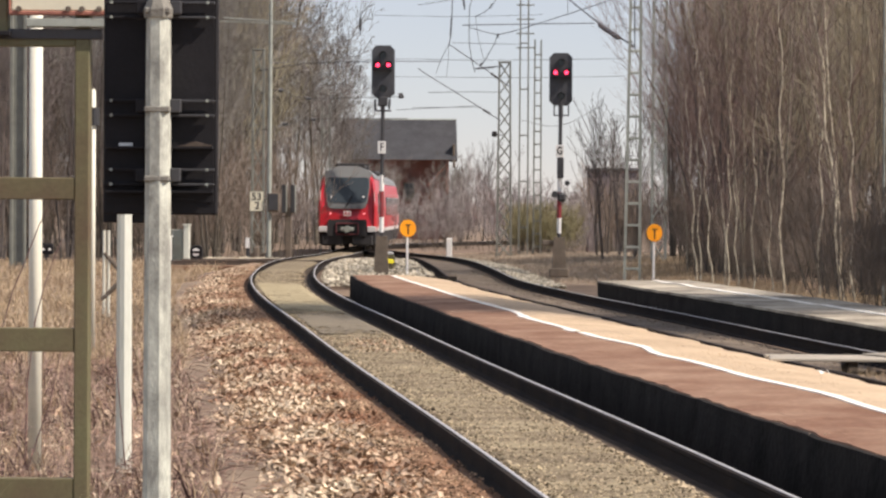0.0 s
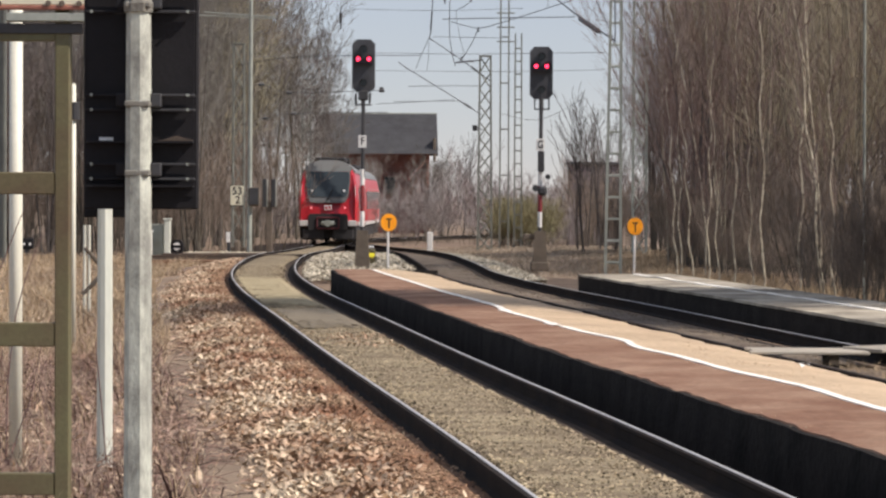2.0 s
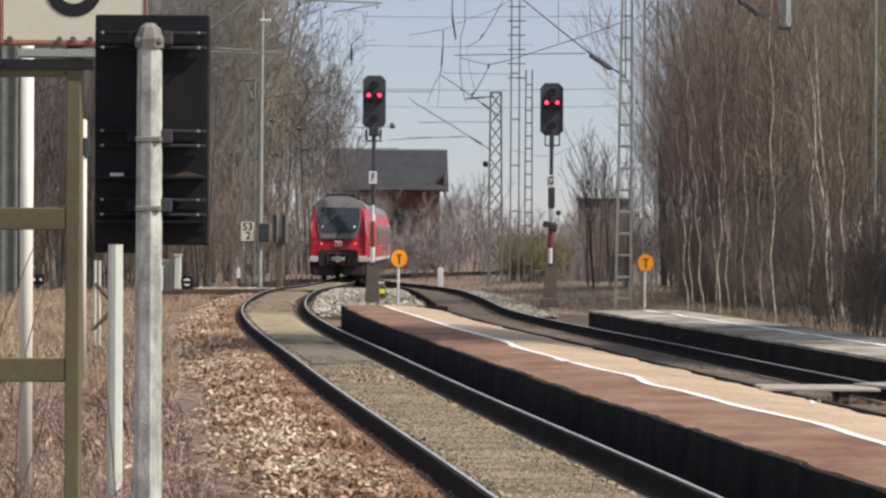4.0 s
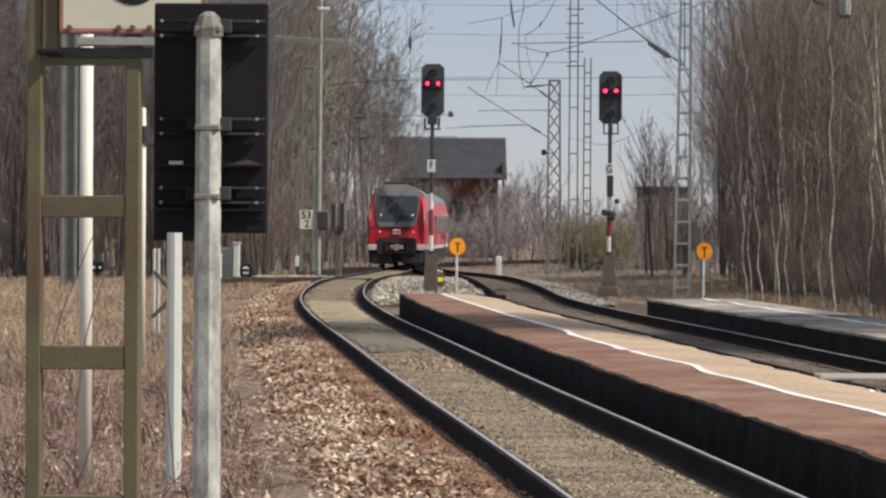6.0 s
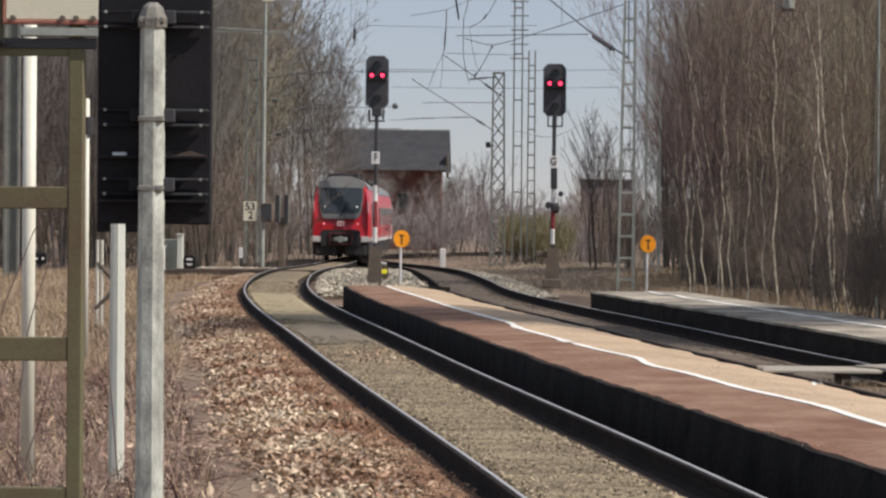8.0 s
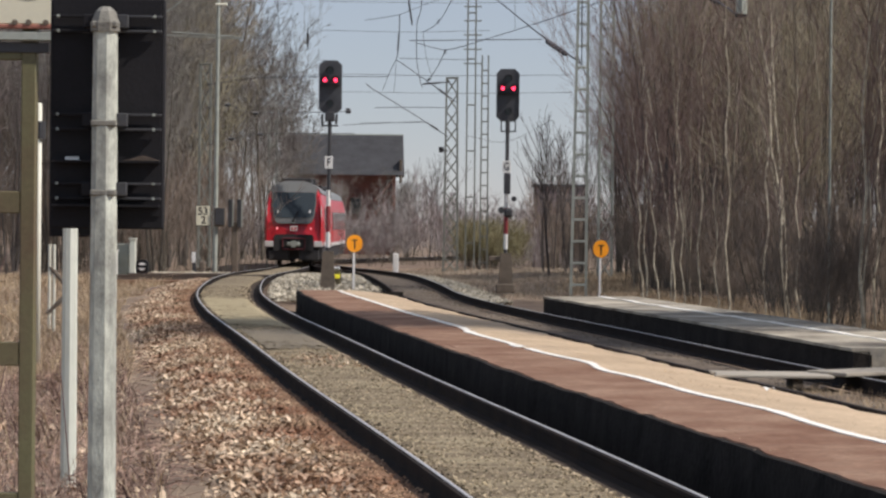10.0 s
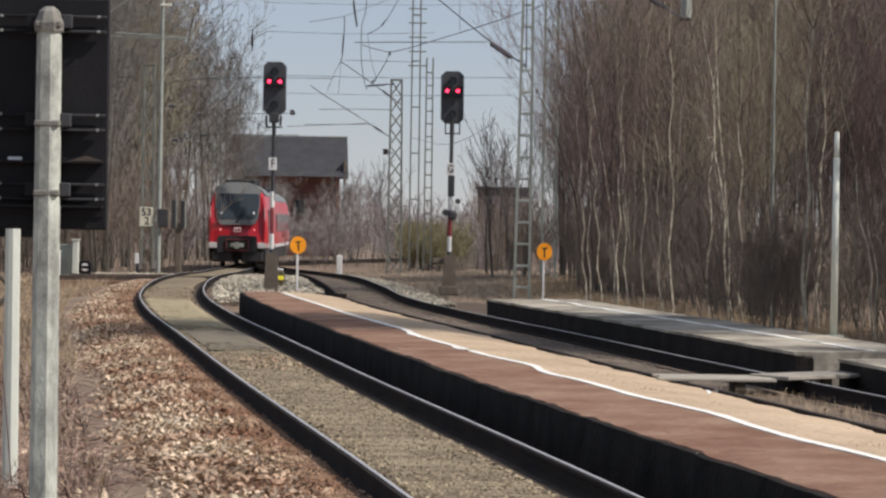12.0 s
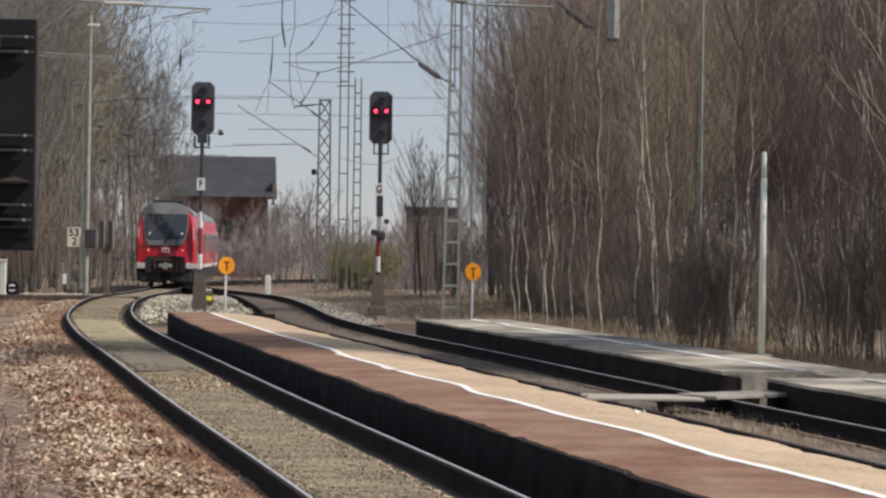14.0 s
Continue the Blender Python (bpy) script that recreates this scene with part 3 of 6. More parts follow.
def lattice_mast(x, y, height, w0, w1, bay, name="catenary_mast", bar=0.055, mat=M_STEEL):
    z0 = land(x, y)
    t = thing(name, pose(x, y, z0), "grey galvanised lattice mast with crossed bracing", "mast", "catenary masts")
    for s in (-1, 1):
        for q in (-1, 1):
            part("upright", Rod((s * w0 / 2, q * w0 / 2, -0.2), (s * w1 / 2, q * w1 / 2, height), bar * 0.7, n=4), mat, t)
    k = max(2, int(height / bay))
    for q in (-1, 1):
        for i in range(k):
            a, b = height * i / k, height * (i + 1) / k
            wa, wb = w0 + (w1 - w0) * a / height, w0 + (w1 - w0) * b / height
            s = 1 if (i + (q > 0)) % 2 else -1
            part("brace", Rod((-s * wa / 2, q * wa / 2, a), (s * wb / 2, q * wb / 2, b), bar * 0.4, n=4), mat, t)
            part("brace", Rod((q * wa / 2, -s * wa / 2, a), (q * wb / 2, s * wb / 2, b), bar * 0.4, n=4), mat, t)
    part("cap", Box(0, 0, height, w1 + 0.1, w1 + 0.1, 0.06, 0.01), mat, t)
    return t


lattice_mast(1.25, 132, 9.1, 0.66, 0.5, 0.75, bar=0.08, mat=M_OLDSTEEL)
twin = ladder_mast(2.2, 135, 19.0, 0.42, 0.36, 2.2, 0.08, mat=M_OLDSTEEL)
for i in range(7):
    part("cross_pin", Box(0.05, 0, 9.9 + 0.68 * i, 0.85, 0.06, 0.06, 0.01), M_OLDSTEEL, twin)
ladder_mast(2.9, 137, 10.4, 0.36, 0.30, 0.62, 0.07, mat=M_OLDSTEEL)
ladder_mast(4.03, 73.4, 8.35, 0.40, 0.245, 0.565, 0.045, 0.52, lean=0.06)
lattice_mast(6.1, 95, 13.0, 0.46, 0.42, 0.7)
lattice_mast(-8.55, 110, 8.3, 0.46, 0.4, 0.9, bar=0.06, mat=M_OLDSTEEL)
ladder_mast(-8.6, 160, 8.4, 0.5, 0.42, 0.9, 0.09, mat=M_OLDSTEEL)


def beam_mast(x, y, height, w):
    """A rolled steel mast: two flanges with a recessed web between them."""
    t = thing("catenary_mast", pose(x, y, land(x, y)), "broad grey rolled steel mast at the field's edge", "mast", "catenary masts")
    part("web", Box(0, 0.02, height / 2 - 0.2, w * 0.62, 0.03, height), M_OLDSTEEL, t, "shaded grey web")
    for q, k in ((-1, 0.2), (1, 0.18)):
        part("flange", Box(q * w * 0.4, 0, height / 2 - 0.2, w * k, 0.16, height, 0.01), M_OLDSTEEL, t)


beam_mast(-14.66, 90, 12, 0.52)


def pole_with_km_sign():
    x, y = -7.35, 99.5
    z0 = land(x, y)
    t = thing("lamp_post", pose(x, y, z0), "slim grey pole with a small white lamp and an arm", "lamp post")
    part("pole", Rod((0, 0, -0.2), (0.05, 0, 9.6 - z0), 0.09, 0.055), M_STEEL, t)
    part("lamp_head", Box(0.15, 0, 9.25 - z0, 0.42, 0.16, 0.09, 0.02), M_WHITEPOST, t, "pale lamp head")
    part("arm", Rod((-1.6, 0, 8.25 - z0), (0.9, 0, 8.1 - z0), 0.03), M_STEEL, t)
    k = thing("distance_sign", pose(x - 0.42, y - 0.15, 1.81), "cream kilometre board reading 53 over 2", "sign")
    part("board", Box(0, 0, 0, 0.47, 0.02, 0.68, 0.005), M_CREAM, k)
    part("border", Box(0, 0.012, 0, 0.50, 0.012, 0.72, 0.004), M_LETTER, k)
    part("clamp", Box(0.3, 0.06, 0.1, 0.3, 0.04, 0.05), M_STEEL, k)
    lettering("number", "53", 0.37, M_LETTER, k, pose(0, -0.013, 0.15, 90))
    lettering("number", "2", 0.37, M_LETTER, k, pose(0.02, -0.013, -0.16, 90))
    b = thing("junction_box", pose(x + 0.18, y - 0.16, 1.77), "dark rusty box fixed to the pole", "box")
    part("body", Box(0, 0, 0, 0.4, 0.16, 0.66, 0.03), M_BASE, b)
    part("lid", Box(0, -0.09, 0.02, 0.34, 0.02, 0.58, 0.008), M_DARKSTEEL, b)


pole_with_km_sign()


def platform_lamp_post():
    t = thing("lamp_post", pose(6.8, 40.9, 0.17), "pale round metal post with a slimmer top behind the platform", "lamp post")
    part("lower_tube", Rod((0, 0, 0), (0, 0, 2.61), 0.052, 0.046, 20), M_PALEPOST, t, smooth=True)
    part("upper_tube", Rod((0, 0, 2.57), (0, 0, 2.99), 0.04, 0.036, 20), M_PALEPOST, t, smooth=True)
    part("base_plate", Box(0, 0, 0.02, 0.26, 0.26, 0.03, 0.005), M_STEEL, t)


platform_lamp_post()
tall = thing("lamp_post", pose(7.19, 50.0, land(7.19, 50.0)), "tall slim grey pole in front of the birches", "lamp post")
part("pole", Rod((0, 0, -0.2), (-0.03, 0, 11), 0.024, 0.021), M_STEEL, tall)


# ---- signs beside the track, close to the camera ----
def chamfered_post(bm, w0, w1, h, cut):
    rings = []
    for z, w in ((-0.3, w0), (h, w1)):
        a, c = w / 2, cut
        pts = [(-a + c, -a), (a - c, -a), (a, -a + c), (a, a - c), (a - c, a), (-a + c, a), (-a, a - c), (-a, -a + c)]
        rings.append([bm.verts.new((x, y, z)) for x, y in pts])
    for i in range(8):
        j = (i + 1) % 8
        bm.faces.new((rings[0][i], rings[0][j], rings[1][j], rings[1][i]))
    bm.faces.new(rings[1])
    return bm


def box_signal(x, y, z0, bottom, top, width, shift, w0, w1, mat, label, bands):
    t = thing("signal_box_on_post", pose(x, y, z0), label, "railway signal", "signal backs")
    post = part("post", chamfered_post(bmesh.new(), w0, w1, top - z0 - 0.13, 0.037), mat, t)
    post.rotation_euler.z = radians(-10)
    cap = bmesh.new()
    turned = Matrix.Rotation(math.pi / 8, 4, "Z")
    rings = ((-0.06, 0.66), (-0.015, 0.69), (0.0, 0.63), (0.05, 0.46), (0.075, 0.22))
    for (za, ka), (zb, kb) in zip(rings, rings[1:]):
        bmesh.ops.create_cone(cap, cap_ends=True, segments=8, radius1=w1 * ka, radius2=w1 * kb, depth=zb - za,
                              matrix=Matrix.Translation((0, 0, top - z0 - 0.13 + (za + zb) / 2)) @ turned)
    part("cap", cap, M_CAP, t, "dirty grey pointed cap")
    b = part("housing", Box(shift, 0.145, (bottom + top) / 2 - z0, width, 0.08, top - bottom, 0.008), M_BLACK, t, "black sheet metal housing seen from behind")
    f = bmesh.new()
    box(f, shift, 0.10, (bottom + top) / 2 + 0.02 - z0, width * 0.94, 0.012, (top - bottom) * 0.92)
    part("rear_door", f, M_BLACK, b)
    for z in bands:
        part("clamp", Box(0, 0, z - z0, w1 * 1.12, w1 * 1.12, 0.035, 0.008), M_CAP, t, "grey metal clamp")
        for s in (-1, 1):
            br = bmesh.new()
            box(br, s * (w1 / 2 + 0.03), 0.02, z - z0 + 0.02, 0.06, 0.06, 0.075, 0.006)
            for q in (-0.03, 0.05):
                box(br, s * (width * 0.27 + 0.008) + shift, 0.06, z - z0 + q, width * 0.40, 0.03, 0.014, 0.003)
            part("bracket", br, M_DARKSTEEL if s > 0 else M_BLACK, t)
            for q in (-0.03, 0.05):
                part("bolt", Rod((s * width * 0.42 + shift, 0.03, z - z0 + q), (s * width * 0.42 + shift, 0.06, z - z0 + q), 0.009, n=6), M_STEEL, t)
    for z, d in ((bottom + 0.36, 0.16), (bottom + 0.12, 0.1)):
        hood = bmesh.new()
        prism(hood, [(shift - width * 0.47, z - z0), (shift + width * 0.47, z - z0), (shift + width * 0.47, z - z0 + 0.012), (shift - width * 0.47, z - z0 + 0.012)], 0.02, 0.1)
        part("ledge", hood, M_BLACK, b)
    crumbs = prism(bmesh.new(), [(shift + width * u, bottom + 0.372 - z0 + h) for u, h in ((0.14, 0), (0.22, 0.008), (0.28, 0.022), (0.33, 0.028), (0.38, 0.018), (0.45, 0.006), (0.46, 0))], 0.05, 0.1)
    part("dirt", crumbs, M_DIRT, b, "brown dirt settled on a ledge")
    part("label_plate", Box(shift - width * 0.3, 0.088, bottom + 0.38 - z0, 0.075, 0.006, 0.022), M_WHITE, b, "small white label")
    return t


box_signal(-1.732, 15.3, -0.42, 1.683, 2.939, 0.622, 0.0, 0.146, 0.124, M_CONCRETE, "black signal housing clamped to a chamfered grey concrete post", (2.786, 2.253, 1.878))
box_signal(-2.75, 22.0, -0.45, 1.59, 2.95, 0.50, 0.07, 0.118, 0.105, M_PALEPOST, "second black signal housing on a pale grey post", (2.6, 2.0))


def speed_board():
    """Olive ladder-like mast with a cream board that shows a black 8."""
    y = 16.6
    x, z0 = -2.61, -0.45
    s = y / 5000
    t = thing("sign_mast", pose(x, y, z0), "olive painted steel ladder mast carrying a cream board", "mast")
    half = 0.29
    for q in (-1, 1):
        bm = bmesh.new()
        box(bm, q * half, 0, 1.75, 0.085, 0.12, 4.0, 0.006)
        part("upright", bm, M_OLIVE, t)
    for z, h in ((0.06, 0.13), (0.939, 0.14), (1.827, 0.13), (2.702, 0.085)):
        part("rung", Box(0, -0.026, z - z0, 2 * half - 0.086, 0.06, h, 0.006), M_OLIVE, t)
    part("rear_upright", Box(half + 0.13, 0.4, 3.35, 0.085, 0.1, 0.95, 0.006), M_OLIVE, t)
    b = thing("speed_board", pose(-2.315, y - 0.09, 2.862), "cream board with a black numeral 8 and rusty lower edge", "sign")
    part("board", Box(0, 0, 0.36, 0.84, 0.025, 0.72, 0.01), M_CREAM, b)
    part("lower_edge", Box(0, -0.006, -0.010, 0.86, 0.04, 0.025, 0.006), M_RUST, b, "rusty red lower edge")
    part("side_edge", Box(-0.425, -0.004, 0.36, 0.009, 0.036, 0.74, 0.004), M_RUST, b)
    part("side_edge", Box(0.425, -0.004, 0.36, 0.009, 0.036, 0.74, 0.004), M_RUST, b)
    for dx in (-0.37, -0.08, 0.0, 0.1, 0.18):
        part("bolt", Rod((dx, -0.035, 0.014), (dx, -0.012, 0.014), 0.017, n=8), M_BASE, b)
    ring = bmesh.new()
    for cz, r in ((0.315, 0.168), (0.572, 0.15)):
        for k in range(40):
            a0, a1 = 2 * math.pi * k / 40, 2 * math.pi * (k + 1) / 40
            q = []
            for rr, a in ((r, a0), (r, a1), (r - 0.075, a1), (r - 0.075, a0)):
                q.append(ring.verts.new((rr * math.cos(a), -0.0165 - 0.0015 * (cz > 0.4), cz + rr * math.sin(a))))
            ring.faces.new(q)
    part("numeral", ring, M_LETTER, b, "black numeral 8")
    part("bracket", Box(-0.02, 0.03, -0.065, 0.62, 0.10, 0.05, 0.005), M_STEEL, b)
    part("bracket", Box(-0.49, 0.06, 0.3, 0.10, 0.1, 0.85, 0.01), M_OLIVE, b)
    # Dark bar that stands in for the shaded underside below the board.
    part("bracket", Box(-0.2, 0.06, -0.13, 0.62, 0.08, 0.06, 0.004), M_DARKSTEEL, b)
    part("bracket", Box(-0.49, 0.02, -0.13, 0.14, 0.12, 0.03, 0.005), M_BLACK, b)


speed_board()


def plain_post(x, y, z0, top, r, mat, label, collar=False):
    t = thing("post", pose(x, y, z0), label, "post", "trackside posts")
    part("tube", Rod((0, 0, -0.1), (0, 0, top - z0), r, n=14), mat, t, smooth=True)
    part("cap", Rod((0, 0, top - z0), (0, 0, top - z0 + 0.02), r * 0.9, r * 0.5, 14), mat, t)
    if collar:
        part("collar", Rod((0.02, 0, collar - z0 - 0.12), (0.02, 0, collar - z0 + 0.12), r * 1.9, n=10), M_DARKSTEEL, t, "dark collar")
    return t


plain_post(-3.469, 22.15, -0.45, 3.3, 0.052, M_WHITEPOST, "pale cream metal tube standing in dry weeds")
plain_post(-5.18, 38, -0.42, 3.25, 0.036, M_WHITEPOST, "thin white metal post with a dark collar", 2.9)


def barrier_frame():
    x, y = -6.55, 50
    z0 = land(x, y)
    t = thing("trestle", pose(x, y, z0), "pale posts with a dark crossed frame in the weeds", "frame")
    for dx in (-0.06, 0.02):
        part("post", Rod((dx, 0, -0.1), (dx, 0, 1.65), 0.028), M_WHITEPOST, t)
    for a, b in (((-0.05, 0, 1.25), (0.30, 0, 0.85)), ((0.28, 0, 0.80), (-0.10, 0, 0.42)), ((-0.10, 0, 0.15), (0.28, 0, -0.1))):
        part("brace", Rod(a, b, 0.042), M_BASE, t, "dark brace")


barrier_frame()


def dwarf_signal(x, y):
    t = thing("dwarf_signal", pose(x, y, land(x, y) + 0.06), "small black shunting signal with a white disc crossed by a bar", "railway signal")
    part("stem", Rod((0, 0, -0.2), (0, 0, 0.3), 0.05), M_DARKSTEEL, t)
    part("body", prism(bmesh.new(), [(-0.17, 0.28), (0.17, 0.28), (0.2, 0.36), (0.2, 0.6), (0.11, 0.7), (-0.11, 0.7), (-0.2, 0.6), (-0.2, 0.36)], -0.12, 0.14), M_BLACK, t)
    part("disc", prism(bmesh.new(), [(0.125 * math.cos(k * math.pi / 10), 0.49 + 0.125 * math.sin(k * math.pi / 10)) for k in range(20)], -0.14, -0.12), M_WHITE, t, "white disc")
    part("bar", Box(0, -0.142, 0.49, 0.27, 0.015, 0.095), M_BLACK, t, "black bar across the disc")


dwarf_signal(-9.0, 90.5)


def branch_track():
    """Rails of a side line that leaves the curve to the left."""
    t = thing("branch_track", Matrix(), "dark rusty rails of a side line leaving the curve", "railway track", "tracks", kind="structure")
    part("track_bed", prism(bmesh.new(), [(-10.6, -0.5), (-6.8, -0.5), (-6.8, -0.22), (-9.9, -0.22)], 87.6, 93.2), M_BALLAST, t, "rusty ballast bed")
    for ax, ay, bx, by, z in ((-9.7, 88.2, -4.85, 90.2, -0.06), (-9.7, 92.6, -6.5, 93.6, -0.09)):
        a, b = Vector((ax, ay, z)), Vector((bx, by, z))
        d = b - a
        turn = Matrix.Rotation(math.atan2(d.y, d.x), 4, "Z")
        r = Box(0, 0, 0, d.length, 0.07, 0.05, 0.01, turn)
        box(r, 0, 0, -0.08, d.length, 0.025, 0.12, 0, turn)
        box(r, 0, 0, -0.155, d.length, 0.14, 0.03, 0, turn)
        bmesh.ops.translate(r, vec=(a + b) / 2 - Vector((0, 0, 0.025)), verts=r.verts)
        part("rail", r, M_DULLRAIL, t)


branch_track()


def twin_lamp_signal(x, y):
    z0 = land(x, y)
    t = thing("dwarf_signal", pose(x, y, z0), "low dark signal box with two small white lamps", "railway signal")
    part("body", Box(0, 0, 0.62, 0.5, 0.2, 0.42, 0.05), M_BLACK, t)
    part("stem", Box(0, 0.02, 0.2, 0.16, 0.14, 0.5, 0.02), M_DARKSTEEL, t)
    for dx in (-0.12, 0.12):
        part("lamp", Rod((dx, -0.12, 0.6), (dx, -0.1, 0.6), 0.05, n=10), M_WHITE, t, "white lamp")


twin_lamp_signal(-16.4, 107.5)


def marker_post(x, y):
    t = thing("marker_post", pose(x, y, land(x, y)), "short square white marker post", "post")
    part("post", Box(0, 0, 0.45, 0.24, 0.2, 1.1, 0.02), M_WHITE, t)


marker_post(-1.2, 122)


def yellow_marker_box(x, y):
    z = land(x, y)
    t = thing("marker_light", pose(x, y, z), "dark low box with a yellow front", "marker light")
    part("body", Box(0, 0, 0.32, 0.30, 0.25, 0.6, 0.05), M_OLIVE, t)
    part("front", Box(0, -0.14, 0.44, 0.25, 0.03, 0.12, 0.02), M_YELLOW, t, "yellow front with added glow")
    part("cap", Box(0, 0, 0.66, 0.24, 0.2, 0.07, 0.03), M_WHITE, t, "white cap")


yellow_marker_box(-2.42, 78)


def relay_pair(x, y):
    z0 = land(x, y)
    t = thing("signal_boxes", pose(x, y, z0), "two narrow dark boxes on dark legs beside the track", "signal box")
    for dx in (-0.15, 0.2):
        b = part("box", Box(dx, 0, 1.92 - z0, 0.17, 0.3, 1.1, 0.02), M_DARKSTEEL, t)
        part("edge", Box(dx + 0.10, -0.05, 1.92 - z0, 0.03, 0.2, 1.05, 0.006), M_STEEL, b)
    part("leg", Box(0.03, 0.05, 0.72 - z0 / 2, 0.24, 0.25, 1.75 - z0, 0.02), M_BASE, t, "dark base column")


relay_pair(-7.45, 111)


def cabinet(x, y, w, h, mat, label):
    t = thing("trackside_cabinet", pose(x, y, land(x, y)), label, "cabinet", "trackside cabinets")
    b = part("body", Box(0, 0, h / 2 - 0.05, w, 0.35, h + 0.1, 0.02), mat, t)
    part("door", Box(0, -0.185, h / 2, w * 0.86, 0.02, h * 0.86, 0.006), mat, b)
    part("lid", Box(0, 0, h + 0.02, w + 0.08, 0.43, 0.05, 0.01), mat, t)


cabinet(-11.03, 104, 0.42, 1.35, M_STEEL, "tall blue grey metal cabinet by the track")
cabinet(-10.66, 103.7, 0.21, 1.55, M_PALEPOST, "narrow pale metal cabinet by the track")
cabinet(-11.33, 103.4, 0.25, 1.1, M_WHITE, "low white metal cabinet by the track")


def point_marker(x, y):
    t = thing("marker_post", pose(x, y, land(x, y)), "dark post with a white plate beside the points", "post")
    part("post", Box(0, 0, 0.42, 0.13, 0.12, 1.05, 0.02), M_DARKSTEEL, t)
    part("plate", Box(-0.02, -0.075, 0.78, 0.13, 0.02, 0.36, 0.01), M_WHITE, t, "white plate")
    part("lever_box", Box(0.28, 0.05, 0.28, 0.2, 0.25, 0.75, 0.04), M_BASE, t, "dark lever box")


point_marker(-7.95, 98)
cabinet(-7.7, 99, 0.5, 0.35, M_BASE, "low dark point motor box beside the track")


def half_disc_sign(x, y, z):
    z0 = land(x, y)
    t = thing("half_disc_sign", pose(x, y, z0), "white half-round sign on a thin post", "sign")
    part("post", Rod((0, 0, -0.1), (0, 0, z - z0), 0.03), M_STEEL, t)
    part("plate", prism(bmesh.new(), [(0.25 * math.cos(a * math.pi / 12), z - z0 + 0.25 * math.sin(a * math.pi / 12)) for a in range(13)], -0.04, -0.02), M_WHITE, t)
    k = thing("number_sign", pose(x + 0.62, y, z0), "white number board on a thin post", "sign")
    part("post", Rod((0, 0, -0.1), (0, 0, z - z0), 0.03), M_STEEL, k)
    b = part("plate", Box(0, -0.04, z - z0 + 0.12, 0.36, 0.03, 0.68, 0.01), M_WHITE, k)
    for dz in (-0.08, 0.28):
        part("bar", Box(0, -0.06, z - z0 + dz, 0.18, 0.01, 0.2), M_LETTER, b)


half_disc_sign(-8.3, 150, 0.75)


def litter(x, y, z, size, label):
    t = thing("paper_scrap", pose(x, y, z, 0, 0, 30), label, "litter")
    bm = bmesh.new()
    g = [[bm.verts.new(((i - 1.5) * size / 3, (j - 1) * size / 3, 0.012 + 0.02 * ((i * 7 + j * 5) % 3))) for j in range(3)] for i in range(4)]
    for i in range(3):
        for j in range(2):
            bm.faces.new((g[i][j], g[i + 1][j], g[i + 1][j + 1], g[i][j + 1]))
    part("sheet", bm, M_WHITE, t)


litter(3.55, 28.9, 0.025, 0.12, "crumpled white paper scrap on the sandy platform")


# ---- train ----
def car_outline(w, low=0.95):
    half = [(1.38, low), (1.43, 1.2), (1.44, 2.1), (1.40, 2.75), (1.30, 3.25), (1.13, 3.58), (0.78, 3.8), (0.4, 3.88)]
    return [(-x * w, z) for x, z in half] + [(x * w, z) for x, z in half[::-1]]


def loft(sections):
    """sections: (y, outline); all outlines have the same number of points."""
    bm = bmesh.new()
    rings = [[bm.verts.new((x, y, z)) for x, z in o] for y, o in sections]
    k = len(rings[0])
    for a, b in zip(rings, rings[1:]):
        for i in range(k):
            j = (i + 1) % k
            bm.faces.new((a[i], a[j], b[j], b[i]))
    bm.faces.new(rings[0])
    bm.faces.new(rings[-1])
    bmesh.ops.recalc_face_normals(bm, faces=bm.faces)
    return bm


def rake(bm):
    """Leans the upper front of the cab back."""
    for v in bm.verts:
        if v.co.y < 1.2:
            v.co.y += 0.34 * max(0.0, v.co.z - 2.05) * min(1.0, (1.6 - v.co.y) / 1.5)
    return bm


